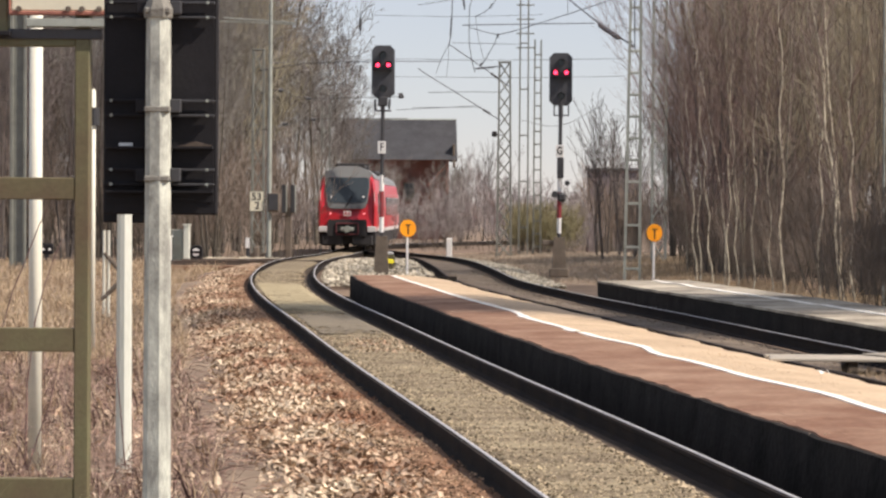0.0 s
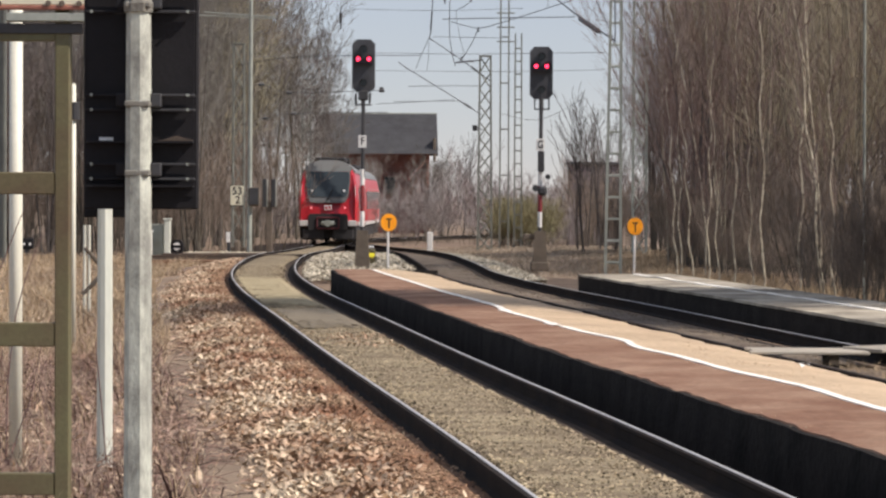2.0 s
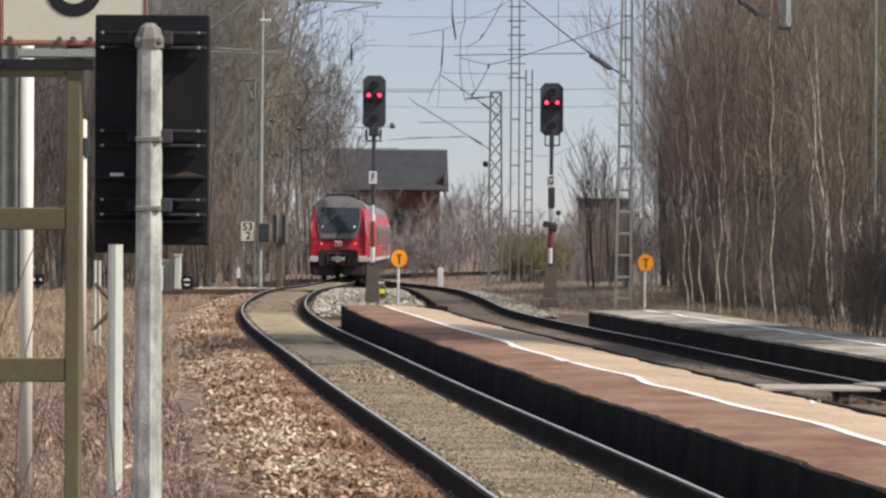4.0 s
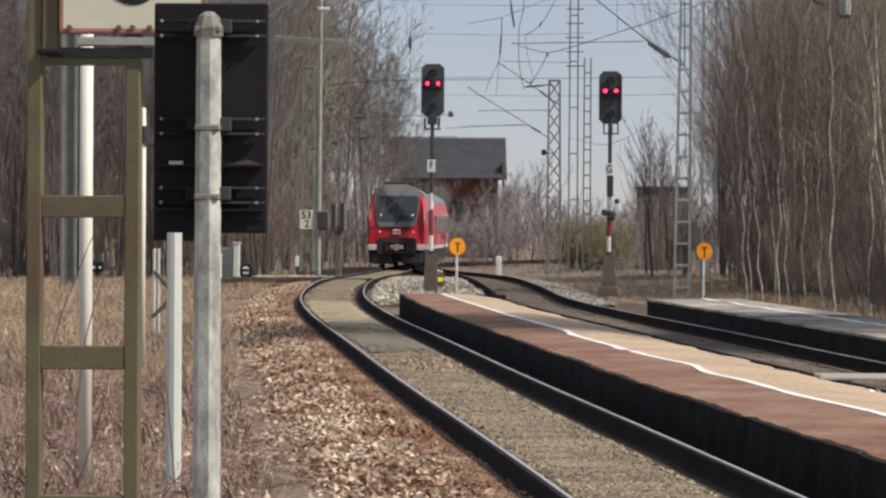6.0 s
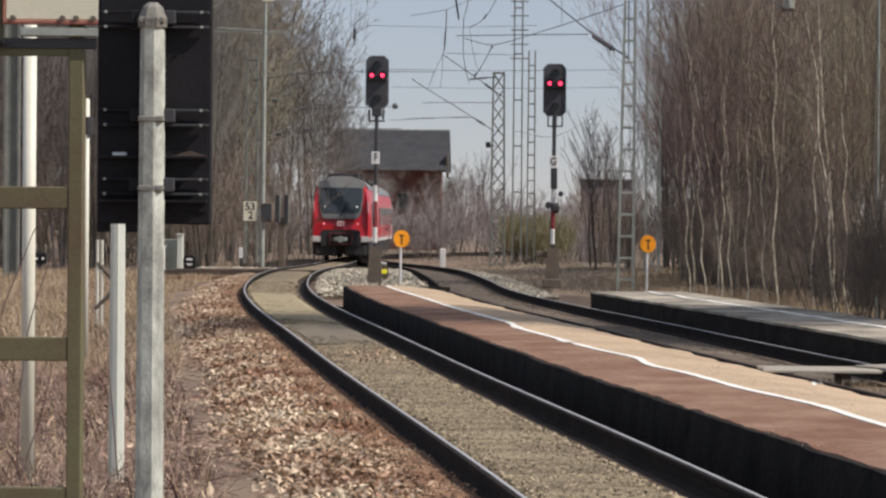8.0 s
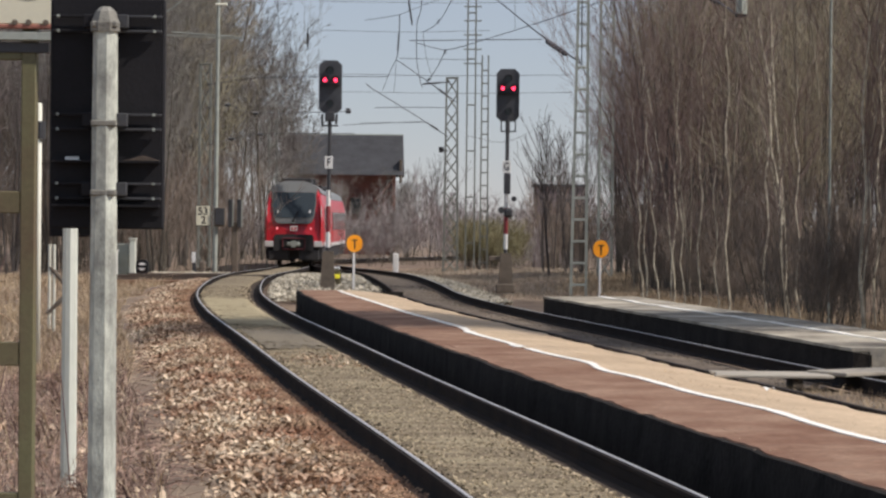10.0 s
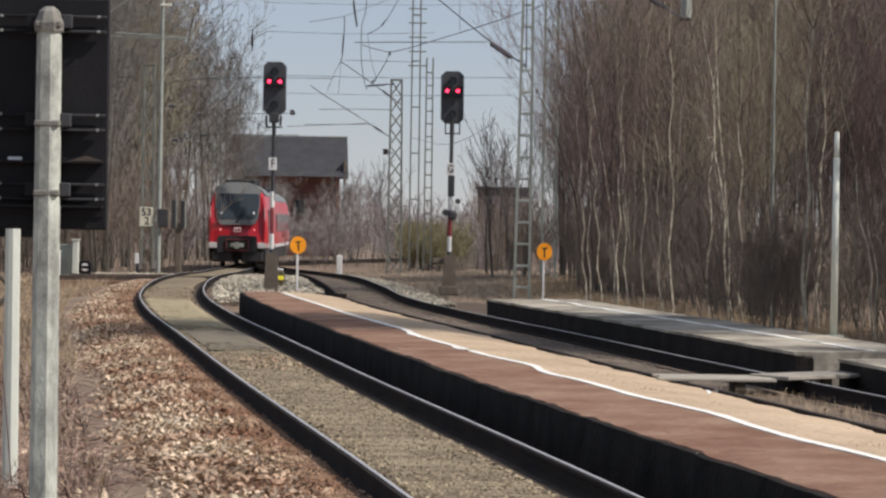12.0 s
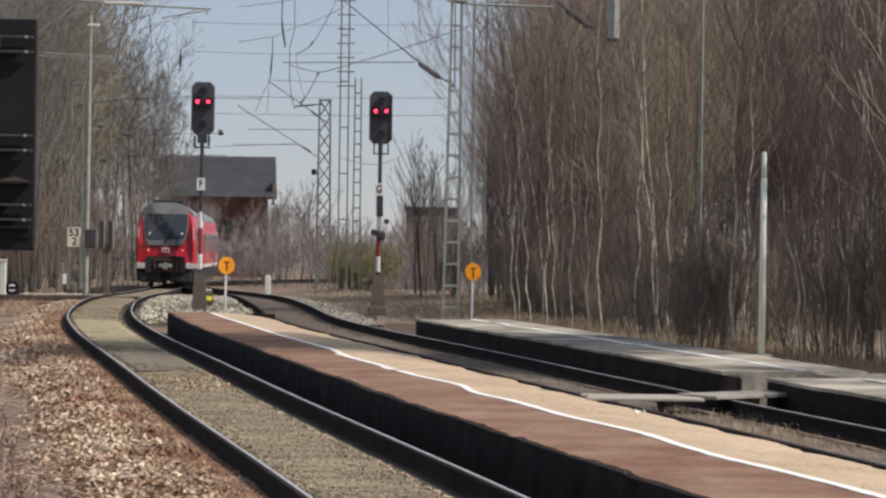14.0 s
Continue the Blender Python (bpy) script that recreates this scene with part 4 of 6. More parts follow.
def train_car(m, length, cab):
    t = thing("train_car", m, "red regional railcar with grey roof and tail lights" if cab else "red regional train car with dark windows", "train car", "train cars")
    if cab:
        secs = [(0.0, car_outline(0.90)), (0.25, car_outline(0.96)), (0.7, car_outline(0.985)), (1.4, car_outline(1.0)), (length, car_outline(1.0))]
        secs[0] = (0.0, [(x, min(z, 3.45)) for x, z in secs[0][1]])
        secs[1] = (0.3, [(x, min(z, 3.72)) for x, z in secs[1][1]])
    else:
        secs = [(0, car_outline(0.985)), (0.1, car_outline(1.0)), (length - 0.1, car_outline(1.0)), (length, car_outline(0.985))]
    part("body", rake(loft(secs)) if cab else loft(secs), M_RED, t, "glossy red body", smooth=False)
    roof = [(-1.29, 3.36), (-1.14, 3.61), (-0.79, 3.84), (-0.4, 3.93), (0.4, 3.93), (0.79, 3.84), (1.14, 3.61), (1.29, 3.36), (0.7, 3.5), (-0.7, 3.5)]
    part("roof", loft([(0.75 if cab else 0.12, roof), (length - 0.1, roof)]), M_TRAINGREY, t, "matt grey roof")
    skirt = [(-1.34, 0.32), (-1.34, 0.90), (1.34, 0.90), (1.34, 0.32)]
    part("underframe", loft([(0.35, skirt), (length - 0.3, skirt)]), M_TRAINDARK, t, "dark underframe")
    wb = bmesh.new()
    for s in (-1, 1):
        box(wb, s * 1.405, length / 2 + 0.4, 1.0, 0.07, length - 0.9, 0.17)
    part("lower_band", wb, M_TRAINWHITE, t, "pale grey lower band")
    ub = bmesh.new()
    for s in (-1, 1):
        box(ub, s * 1.33, length / 2 + 0.6, 2.93, 0.03, length - 1.6, 0.07)
    part("upper_stripe", ub, M_TRAINWHITE, t, "thin white stripe")
    for s in (-1, 1):
        y = 1.9
        while y + 2.3 < length:
            part("window", Box(s * 1.425, y + 1.1, 2.2, 0.03, 1.95, 0.95, 0.01), M_GLASS, t)
            part("pillar", Box(s * 1.43, y + 2.3, 1.98, 0.03, 0.12, 1.75, 0.008), M_TRAINWHITE, t, "white door pillar")
            y += 2.75
    for y in (2.6, length - 2.6):
        bg = part("bogie", Box(0, y, 0.52, 2.05, 3.0, 0.22, 0.03), M_TRAINDARK, t, "dark bogie frame")
        for dy in (-1.1, 1.1):
            for s in (-0.75, 0.75):
                part("wheel", Rod((s - 0.065, y + dy, 0.42), (s + 0.065, y + dy, 0.42), 0.42, n=20), M_TRAINDARK, bg)
    for y, w, l, h in ((6.0, 1.4, 2.4, 0.2), (10.0, 1.3, 3.2, 0.2), (14.5, 1.4, 2.8, 0.22)):
        part("roof_unit", Box(0, y, 3.93 + h / 2, w, l, h, 0.05), M_TRAINDARK, t, "dark roof equipment")
    if cab:
        pg = bmesh.new()
        for sx in (-0.55, 0.55):
            rod(pg, (sx, 7.2, 4.0), (sx * 0.9, 8.9, 4.06), 0.03)
            rod(pg, (sx * 0.9, 8.9, 4.06), (sx, 7.3, 4.1), 0.025)
        rod(pg, (-0.85, 7.3, 4.1), (0.85, 7.3, 4.1), 0.03)
        rod(pg, (-0.6, 8.9, 4.06), (0.6, 8.9, 4.06), 0.025)
        part("pantograph", pg, M_TRAINDARK, t, "folded dark pantograph")

        def face(name, outline, y0, y1, mat, label=""):
            return part(name, rake(prism(bmesh.new(), outline, y0, y1)), mat, t, label)
        face("front_mask", [(-0.72, 1.95), (0.72, 1.95), (0.86, 2.02), (0.96, 2.3), (1.05, 2.9), (1.05, 3.42), (-1.05, 3.42), (-1.05, 2.9), (-0.96, 2.3), (-0.86, 2.02)], -0.06, 0.05, M_MASK, "grey front mask")
        face("windscreen", [(-0.74, 2.24), (0.74, 2.24), (0.86, 2.29), (0.92, 2.42), (1.0, 2.95), (1.0, 3.26), (0.95, 3.37), (0.84, 3.41), (-0.84, 3.41), (-0.95, 3.37), (-1.0, 3.26), (-1.0, 2.95), (-0.92, 2.42), (-0.86, 2.29)], -0.085, -0.055, M_WINDSCREEN, "dark windscreen")
        face("front_cap", [(-1.1, 3.424), (1.1, 3.424), (1.1, 3.55), (0.96, 3.72), (0.74, 3.87), (0.4, 3.95), (-0.4, 3.95), (-0.74, 3.87), (-0.96, 3.72), (-1.1, 3.55)], -0.04, 0.85, M_TRAINGREY, "grey roof fairing")
        part("wiper", rake(Rod((-0.05, -0.11, 2.05), (0.22, -0.11, 2.55), 0.03)), M_BLACK, t)
        face("coupler_recess", [(-0.94, 0.7), (0.94, 0.7), (0.94, 1.35), (0.86, 1.46), (-0.86, 1.46), (-0.94, 1.35)], -0.07, 0.02, M_TRAINDARK, "black coupler recess")
        fr = bmesh.new()
        for a, b in (((-0.52, 1.28), (0.52, 1.28)), ((-0.52, 0.78), (0.52, 0.78)), ((-0.52, 0.78), (-0.52, 1.28)), ((0.52, 0.78), (0.52, 1.28))):
            rod(fr, (a[0], -0.1, a[1]), (b[0], -0.1, b[1]), 0.035, n=6)
        part("coupler_frame", fr, M_DARKRED, t, "dull red coupler frame")
        cp = Rod((0, -0.35, 1.02), (0, 0.0, 1.02), 0.16, n=12)
        box(cp, 0.0, -0.2, 1.02, 0.62, 0.16, 0.18, 0.03)
        part("coupler", cp, M_STEEL, t, "grey steel coupler")
        for s in (-1, 1):
            part("tail_light", Rod((s * 0.8, -0.09, 1.74), (s * 0.8, -0.02, 1.74), 0.045, n=14), M_TAIL, t, "pinkish tail light")
            part("corner_panel", Box(s * 1.16, -0.01, 1.02, 0.4, 0.12, 0.26, 0.02), M_TRAINWHITE, t, "white corner panel")
            part("snow_plough", Box(s * 0.72, 0.15, 0.5, 1.0, 0.3, 0.5, 0.06), M_TRAINDARK, t)
            # White disc painted on as a glint in the windscreen.
            part("glint_disc", rake(Rod((s * 0.76, -0.1, 2.52), (s * 0.76, -0.085, 2.52), 0.05, n=10)), M_WHITE, t, "small bright reflection disc")
            part("mirror_panel", Box(s * 1.29, 0.14, 2.5, 0.04, 0.1, 0.6, 0.015), M_TRAINWHITE, t)
        part("emblem", Box(0, -0.05, 1.74, 0.34, 0.04, 0.22, 0.008), M_WHITE, t, "small white emblem panel")
        em = Box(-0.075, -0.075, 1.74, 0.1, 0.01, 0.13)
        box(em, 0.075, -0.075, 1.74, 0.1, 0.01, 0.13)
        part("emblem_mark", em, M_RED, t)
    return t


M_DARKRED = material("dull_red", (0.12, 0.025, 0.03), 0.8, vary=0.2, scale=4, fine=40, bump=0.1)
M_TAIL = material("tail_light", (1.0, 0.35, 0.35), 0.3, vary=0, bump=0, emit=0.7)


def train():
    y = 138.0
    for i in range(2):
        length = 18.6
        a = Vector((cx1(y), y, fall(y)))
        yb = y + length
        for _ in range(6):
            yb = y + length * (length / (Vector((cx1(yb), yb, 0)) - Vector((cx1(y), y, 0))).length) * ((yb - y) / length)
        b = Vector((cx1(yb), yb, fall(yb)))
        ang = math.atan2(b.x - a.x, b.y - a.y)
        train_car(pose(a.x, a.y, a.z, 0, 0, -math.degrees(ang)) @ Matrix.Diagonal((1.03, 1, 1.055, 1)), length - 0.35, i == 0)
        y = yb


train()


# ---- buildings ----
def house():
    y, x0, x1 = 255.0, -12.6, -1.9
    z0 = land(-7, y) - 0.2
    t = thing("house", pose((x0 + x1) / 2, y, z0), "old brick house with big dark slate roof behind bare trees", "house")
    w, d = x1 - x0 - 0.9, 8.0
    ev, rd = 6.0 - z0, 9.35 - z0
    wr = w / 2 - 0.45
    part("wall", Box((wr - w / 2) / 2, 0, ev / 2, wr + w / 2, d, ev, 0.02), M_BRICK, t, "weathered brick wall")
    rf = bmesh.new()
    for s in (-1, 1):
        q = [rf.verts.new(p) for p in ((-w / 2 - 0.5, s * (d / 2 + 1.9), ev - 0.35), (w / 2 + 0.5, s * (d / 2 + 1.9), ev - 0.35), (w / 2 + 0.4, 0, rd), (-w / 2 - 0.4, 0, rd))]
        rf.faces.new(q)
    r = bmesh.ops.solidify(rf, geom=rf.faces[:], thickness=0.18)
    roof = part("roof", rf, M_ROOF, t, "dark slate roof")
    part("ridge", Rod((-w / 2 - 0.42, 0, rd), (w / 2 + 0.42, 0, rd), 0.09), M_STEEL, roof)
    part("skylight", Box(-3.1, -2.2, rd - 1.55, 1.1, 0.15, 0.7, 0.03, Matrix.Rotation(radians(-50), 4, "X")), M_WHITE, roof, "pale skylight")
    part("gable_boarding", Box(w / 2 + 0.25, -1.6, ev + 0.05, 0.2, 7.4, 2.0, 0.02), M_BASE, t, "dark hanging gable boarding")
    for i in range(3):
        for j in range(2):
            wx = -w / 2 + 1.4 + i * (w - 2.8) / 3
            f = part("window", Box(wx, -d / 2 - 0.03, 1.9 + j * 2.6, 1.0, 0.1, 1.5, 0.02), M_BASE, t)
            part("pane", Box(wx, -d / 2 - 0.09, 1.9 + j * 2.6, 0.84, 0.03, 1.3), M_GLASS, f)
    br = Rod((wr - 1.6, -d / 2 - 0.15, ev - 2.6), (wr + 0.1, -d / 2 - 0.15, ev - 0.7), 0.1)
    part("gable_brace", br, M_RUST, t, "reddish timber brace under the eaves")
    part("gable_post", Box(wr + 0.14, -d / 2 - 0.1, ev / 2 - 0.2, 0.22, 0.22, ev - 0.3, 0.02), M_RUST, t, "reddish timber corner post")


house()


def shed():
    y, x = 165.0, 7.9
    z0 = land(x, y)
    t = thing("shed", pose(x, y, z0), "small weathered brick hut with a flat roof", "shed")
    part("wall", Box(0, 0, 2.3, 2.9, 3.0, 5.0, 0.02), M_SHED, t)
    part("roof", Box(0, 0, 4.85, 3.2, 3.3, 0.16, 0.02), M_ROOF, t)
    part("door", Box(-0.5, -1.52, 1.1, 0.9, 0.06, 2.1, 0.01), M_BASE, t)


shed()

# ---- trees ----
def tube(verts, faces, pts, radii, n):
    base = len(verts)
    k = len(pts)
    for i in range(k):
        d = (pts[min(i + 1, k - 1)] - pts[max(i - 1, 0)]).normalized()
        a = d.orthogonal().normalized()
        b = d.cross(a)
        for j in range(n):
            w = 2 * math.pi * j / n
            verts.append(pts[i] + (a * math.cos(w) + b * math.sin(w)) * radii[i])
    for i in range(k - 1):
        for j in range(n):
            p, q = base + i * n + j, base + i * n + (j + 1) % n
            faces.append((p, q, q + n, p + n))


def grow(rng, verts, faces, start, way, length, r, level, up, kids, thin):
    """A limb with its side limbs. kids: how many at each level."""
    segs = (7, 5, 3, 2, 1)[level]
    pts, radii = [start], [r]
    d = way.normalized()
    for i in range(segs):
        bend = 0.05 if level == 0 else 0.16
        d = (d + Vector((rng.gauss(0, bend), rng.gauss(0, bend), rng.gauss(0, 0.10) + up * (0.16 if level else 0.05)))).normalized()
        pts.append(pts[-1] + d * (length / segs))
        radii.append(max(thin, r * (1 - 0.85 * (i + 1) / segs)))
    tube(verts, faces, pts, radii, (6, 4, 3, 3, 3)[level])
    if level < len(kids):
        for c in range(kids[level]):
            f = rng.uniform(0.22 if level else 0.2, 0.98)
            i = min(int(f * segs), segs - 1)
            p = pts[i].lerp(pts[i + 1], f * segs - i)
            along = (pts[i + 1] - pts[i]).normalized()
            side = Vector((rng.gauss(0, 1), rng.gauss(0, 1), rng.gauss(0, 0.6)))
            side = (side - along * side.dot(along)).normalized()
            w = along * rng.uniform(0.5, 1.1) * (0.7 + 0.8 * up) + side * rng.uniform(0.5, 0.95)
            grow(rng, verts, faces, p, w, length * rng.uniform(0.32, 0.55) * (1.1 - 0.45 * f), max(thin, radii[i] * (0.36 if level == 0 else 0.5)), level + 1, up, kids, thin)


def tree(seed, height, stems, spread, kids, thin, r, bark, label, category="tree", up=0.6, twig=None):
    rng = random.Random(seed)
    t = thing("tree" if category == "tree" else "shrub", Matrix(), label, category, "bare trees")
    tv, tf, cv, cf = [], [], [], []
    for s in range(stems):
        a = rng.uniform(0, 6.28)
        q = rng.uniform(0.2, 1.0) * spread
        way = Vector((math.cos(a) * q, math.sin(a) * q, 1))
        h = height * rng.uniform(0.75, 1.0)
        start = Vector((math.cos(a) * 0.2 * q * stems, math.sin(a) * 0.2 * q * stems, -0.15))
        state = rng.getstate()
        v, f = [], []
        grow(rng, v, f, start, way, h, r * rng.uniform(0.7, 1.0), 0, up, (), thin)
        tv_base = len(tv)
        tv += v
        tf += [tuple(i + tv_base for i in q2) for q2 in f]
        rng.setstate(state)
        v, f = [], []
        rr = r * rng.uniform(0.7, 1.0)
        grow(rng, v, f, start, way, h, rr, 0, up, kids, thin)
        n0 = 8 * 6
        cv_base = len(cv)
        cv += v[n0:]
        cf += [tuple(i - n0 + cv_base for i in q2) for q2 in f if min(q2) >= n0]
    raw("trunk", tv, tf, bark, t)
    raw("crown", cv, cf, twig or M_TWIG, t)
    return t


rng = random.Random(7)
L_WOOD = "slender bare winter tree in a dense brown wood"
WOOD = [tree(s, h, st, sp, k, 0.0034, r, M_TRUNK, L_WOOD, up=1.3) for s, h, st, sp, k, r in (
    (1, 10, 4, 0.12, (10, 6, 4), 0.042), (2, 11, 3, 0.10, (12, 6, 5), 0.05), (3, 9, 5, 0.16, (9, 5, 4), 0.038), (4, 12, 3, 0.08, (13, 6, 5), 0.055),
    (5, 8, 5, 0.18, (9, 5, 4), 0.034), (6, 11, 4, 0.12, (10, 6, 4), 0.045))]
REDWOOD = [tree(s, h, st, sp, k, 0.0034, r, M_DARKBARK, "slender bare tree with purple brown twigs in a dense wood", up=0.95, twig=M_REDTWIG) for s, h, st, sp, k, r in (
    (81, 10, 4, 0.15, (11, 7, 4), 0.04), (82, 11, 3, 0.13, (13, 7, 4), 0.045), (83, 9, 5, 0.2, (9, 6, 4), 0.036))]
OLIVEWOOD = [tree(s, h, st, sp, k, 0.0034, r, M_TRUNK, "slender bare tree with olive brown twigs in a dense wood", up=0.95, twig=M_OLIVETWIG) for s, h, st, sp, k, r in (
    (91, 10, 4, 0.14, (11, 7, 4), 0.04), (92, 11, 3, 0.12, (13, 7, 4), 0.045))]
BIRCH = [tree(s, h, st, sp, (11, 5, 4), 0.0032, 0.036, M_BIRCH, "pale-barked slender birch without leaves", up=1.2) for s, h, st, sp in ((11, 11, 2, 0.08), (12, 10, 2, 0.14), (13, 12, 1, 0.12))]
LEAN = [tree(s, h, 1, sp, (9, 4, 3), 0.004, 0.034, M_WHITEBARK, "white-barked leaning birch at the wood's edge", up=1.0) for s, h, sp in ((71, 9, 0.16), (72, 10, 0.1))]
GREY = [tree(s, h, st, sp, k, 0.0045, r, M_TRUNK, "slender bare grey tree at the back of the field", up=0.9, twig=M_GREYTWIG) for s, h, st, sp, k, r in (
    (51, 11, 4, 0.16, (13, 7, 5), 0.055), (52, 12, 3, 0.12, (16, 8, 5), 0.06), (53, 10, 5, 0.18, (11, 6, 5), 0.045))]
TALL = [tree(s, h, 1, 0.05, (24, 9, 6, 2), 0.011, 0.14, M_TRUNK, "tall bare grey tree with upswept branches", up=1.0, twig=M_GREYTWIG) for s, h in ((21, 19), (22, 17), (23, 21))]
OLIVETALL = [tree(s, h, 1, 0.05, (24, 9, 6, 2), 0.011, 0.15, M_DARKBARK, "tall bare tree with olive brown twigs", up=0.9, twig=M_OLIVETWIG) for s, h in ((24, 19), (25, 17))]
OPEN = [tree(s, h, 1, 0.06, (17, 7, 4), 0.014, 0.17, M_TRUNK, "tall bare tree with an open crown of spreading limbs", up=0.55, twig=M_GREYTWIG) for s, h in ((26, 18), (27, 20))]
SAPLING = [tree(s, h, 4, 0.2, (6, 3), 0.010, 0.036, M_DARKBARK, "sparse upright bare sapling with dark stems", up=1.3, twig=M_DARKBARK) for s, h in ((41, 8), (42, 7))]
HEDGE = [tree(s, h, 12, 0.45, (9, 6), 0.008, 0.02, M_TRUNK, "dense olive green bush behind the masts", "shrub", twig=M_HEDGE) for s, h in ((61, 3.4), (62, 3.0))]
SHRUB = [tree(s, h, 9, 0.42, (8, 6), 0.0045, 0.014, M_TRUNK, "tangled bare shrub at the wood's edge", "shrub", up=1.1, twig=M_SHRUBTWIG) for s, h in ((31, 3.2), (32, 2.4), (33, 4.2))]


EDGESHRUB = [tree(s, h, 9, 0.42, (8, 6), 0.0045, 0.014, M_TRUNK, "tangled bare shrub at the wood's edge", "shrub", up=1.1, twig=M_EDGETWIG) for s, h in ((31, 3.2), (32, 2.4))]
DARKTREE = [tree(s, h, st, sp, k, 0.0045, r, M_DARKBARK, "slender bare tree with darkened twigs", up=0.9, twig=M_SHADETWIG) for s, h, st, sp, k, r in (
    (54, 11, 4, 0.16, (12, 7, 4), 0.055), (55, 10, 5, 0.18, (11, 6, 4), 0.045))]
FARSHRUB = [tree(s, h, 9, 0.42, (8, 6), 0.008, 0.016, M_TRUNK, "tangled bare shrub beyond the tracks, paled for haze", "shrub", up=1.1, twig=M_FARTWIG) for s, h in ((34, 3.4), (35, 2.6))]


def plant(kind, x, y, size=1.0):
    k = kind[rng.randrange(len(kind))]
    m = pose(x, y, land(x, y), 0, 0, rng.uniform(0, 360)) @ Matrix.Scale(size, 4)
    c = copy_thing(k, m)
    c.matrix_basis = m
    return c


fringe = spline([(30, 12.6), (44, 10.2), (58, 8.2), (75, 6.3), (90, 7.4), (110, 9.2), (140, 12)])


def wood_tree(x, y, size):
    """The wood changes tint along its edge: purple brown, olive, then purple brown again."""
    way = math.degrees(math.atan2(x, y)) + rng.gauss(0, 0.5)
    lane = y + 0.364 * (x - 4.5)
    if 3.5 < x < 18 and abs(lane - 72.3) < 1.1 or abs(lane - 47.0) < 0.7 or abs(lane - 66.3) < 0.8:
        return None
    # Darker twig colour mixed in here takes the place of shade inside the wood.
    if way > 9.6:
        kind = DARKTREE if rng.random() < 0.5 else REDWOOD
    elif way > 8.6:
        kind = REDWOOD if rng.random() < 0.7 else WOOD
    elif way > 5.0:
        kind = OLIVEWOOD if rng.random() < 0.6 else WOOD if rng.random() < 0.7 else REDWOOD
    else:
        kind = REDWOOD if rng.random() < 0.55 else WOOD
    return plant(kind, x, y, size)


for i in range(26):
    y = 43 + 21 * rng.random()
    x = fringe(y) + 2.6 * rng.random()
    if not 50.5 < y + 0.364 * (x - 4.5) < 61:
        wood_tree(x, y, rng.uniform(0.8, 1.05))
# Deeper trees, many out of view, added to block light from the right.
for i in range(13):
    y = rng.uniform(40, 60)
    x = fringe(y) + rng.uniform(2.2, 7.5)
    if not 51 < y + 0.364 * (x - 4.5) < 60:
        wood_tree(x, y, rng.uniform(0.8, 1.1))
for i in range(80):
    y = rng.uniform(64, 112)
    a, b = fringe(y), 0.235 * y + 2
    wood_tree(a + (b - a) * rng.random(), y, rng.uniform(0.9, 1.25))
for i in range(30):
    y = 100 + 14 * rng.random()
    wood_tree(y * (0.085 + 0.0042 * i), y, rng.uniform(0.95, 1.25))
for i in range(16):
    y = rng.uniform(74, 112)
    wood_tree(y * rng.uniform(0.079, 0.125), y, rng.uniform(0.85, 1.2))
for i in range(135):
    y = 40 + 46 * rng.random()
    x = fringe(y) + rng.uniform(-0.4, 1.2 if y < 60 else 3.0)
    if abs(y - 72.3 + 0.345 * (x - 4.5)) > 0.9:
        plant(SHRUB if y < 52 else EDGESHRUB, x, y, rng.uniform(0.35, 1.0))
# Unseen trees past the view's right edge, added to cast shadow bands on platform 1.
for i in range(9):
    plant(REDWOOD, 10.9 + 0.15 * i, 40.6 + 2.6 * ((i * 5) % 9) / 9, rng.uniform(0.95, 1.1))
for x, y in ((12.0, 41.3), (12.3, 41.7), (12.1, 42.5), (12.5, 42.7), (12.2, 43.2)):
    plant(TALL, x, y, 0.72)
for i in range(30):
    y = 46 + 36 * rng.random()
    x = fringe(y) + rng.uniform(-0.5, 0.7)
    if abs(y - 72.3 + 0.345 * (x - 4.5)) > 0.9:
        plant(EDGESHRUB if i % 2 else SHRUB, x, y, rng.uniform(0.22, 0.42))
# Unseen shrubs, added to shade the right end of platform 2.
for x, y in ((9.9, 33.4), (10.3, 34.6), (9.8, 35.6), (10.8, 33.0)):
    plant(SHRUB, x, y, 1.5)
# Two more unseen trees that only keep sun off the wood's edge.
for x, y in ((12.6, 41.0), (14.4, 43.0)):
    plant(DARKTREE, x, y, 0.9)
rng = random.Random(5)
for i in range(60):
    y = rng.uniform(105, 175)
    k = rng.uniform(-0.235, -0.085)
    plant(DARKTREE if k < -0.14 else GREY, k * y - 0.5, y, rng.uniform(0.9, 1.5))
for i in range(19):
    y = rng.uniform(172, 225)
    plant(TALL, rng.uniform(-0.125, -0.07) * y, y, rng.uniform(0.8, 1.1))
for i in range(15):
    y = rng.uniform(150, 200)
    plant(OLIVETALL, rng.uniform(-0.215, -0.078) * y, y, rng.uniform(0.8, 1.1))
for k, y in ((-0.084, 205), (-0.079, 220), (-0.074, 200), (-0.071, 215), (-0.068, 225), (-0.064, 205), (-0.060, 215), (-0.057, 200), (-0.055, 220), (-0.052, 226), (-0.047, 232)):
    plant(OPEN, k * y, y, 1.0 + 8 * (-k - 0.058))
for i in range(3):
    y = rng.uniform(200, 240)
    plant(TALL, rng.uniform(-0.062, -0.05) * y, y, rng.uniform(0.6, 0.8))
for i in range(80):
    y = rng.uniform(112, 175)
    plant(SHRUB, rng.uniform(-0.225, -0.07) * y, y, rng.uniform(0.9, 2.0))
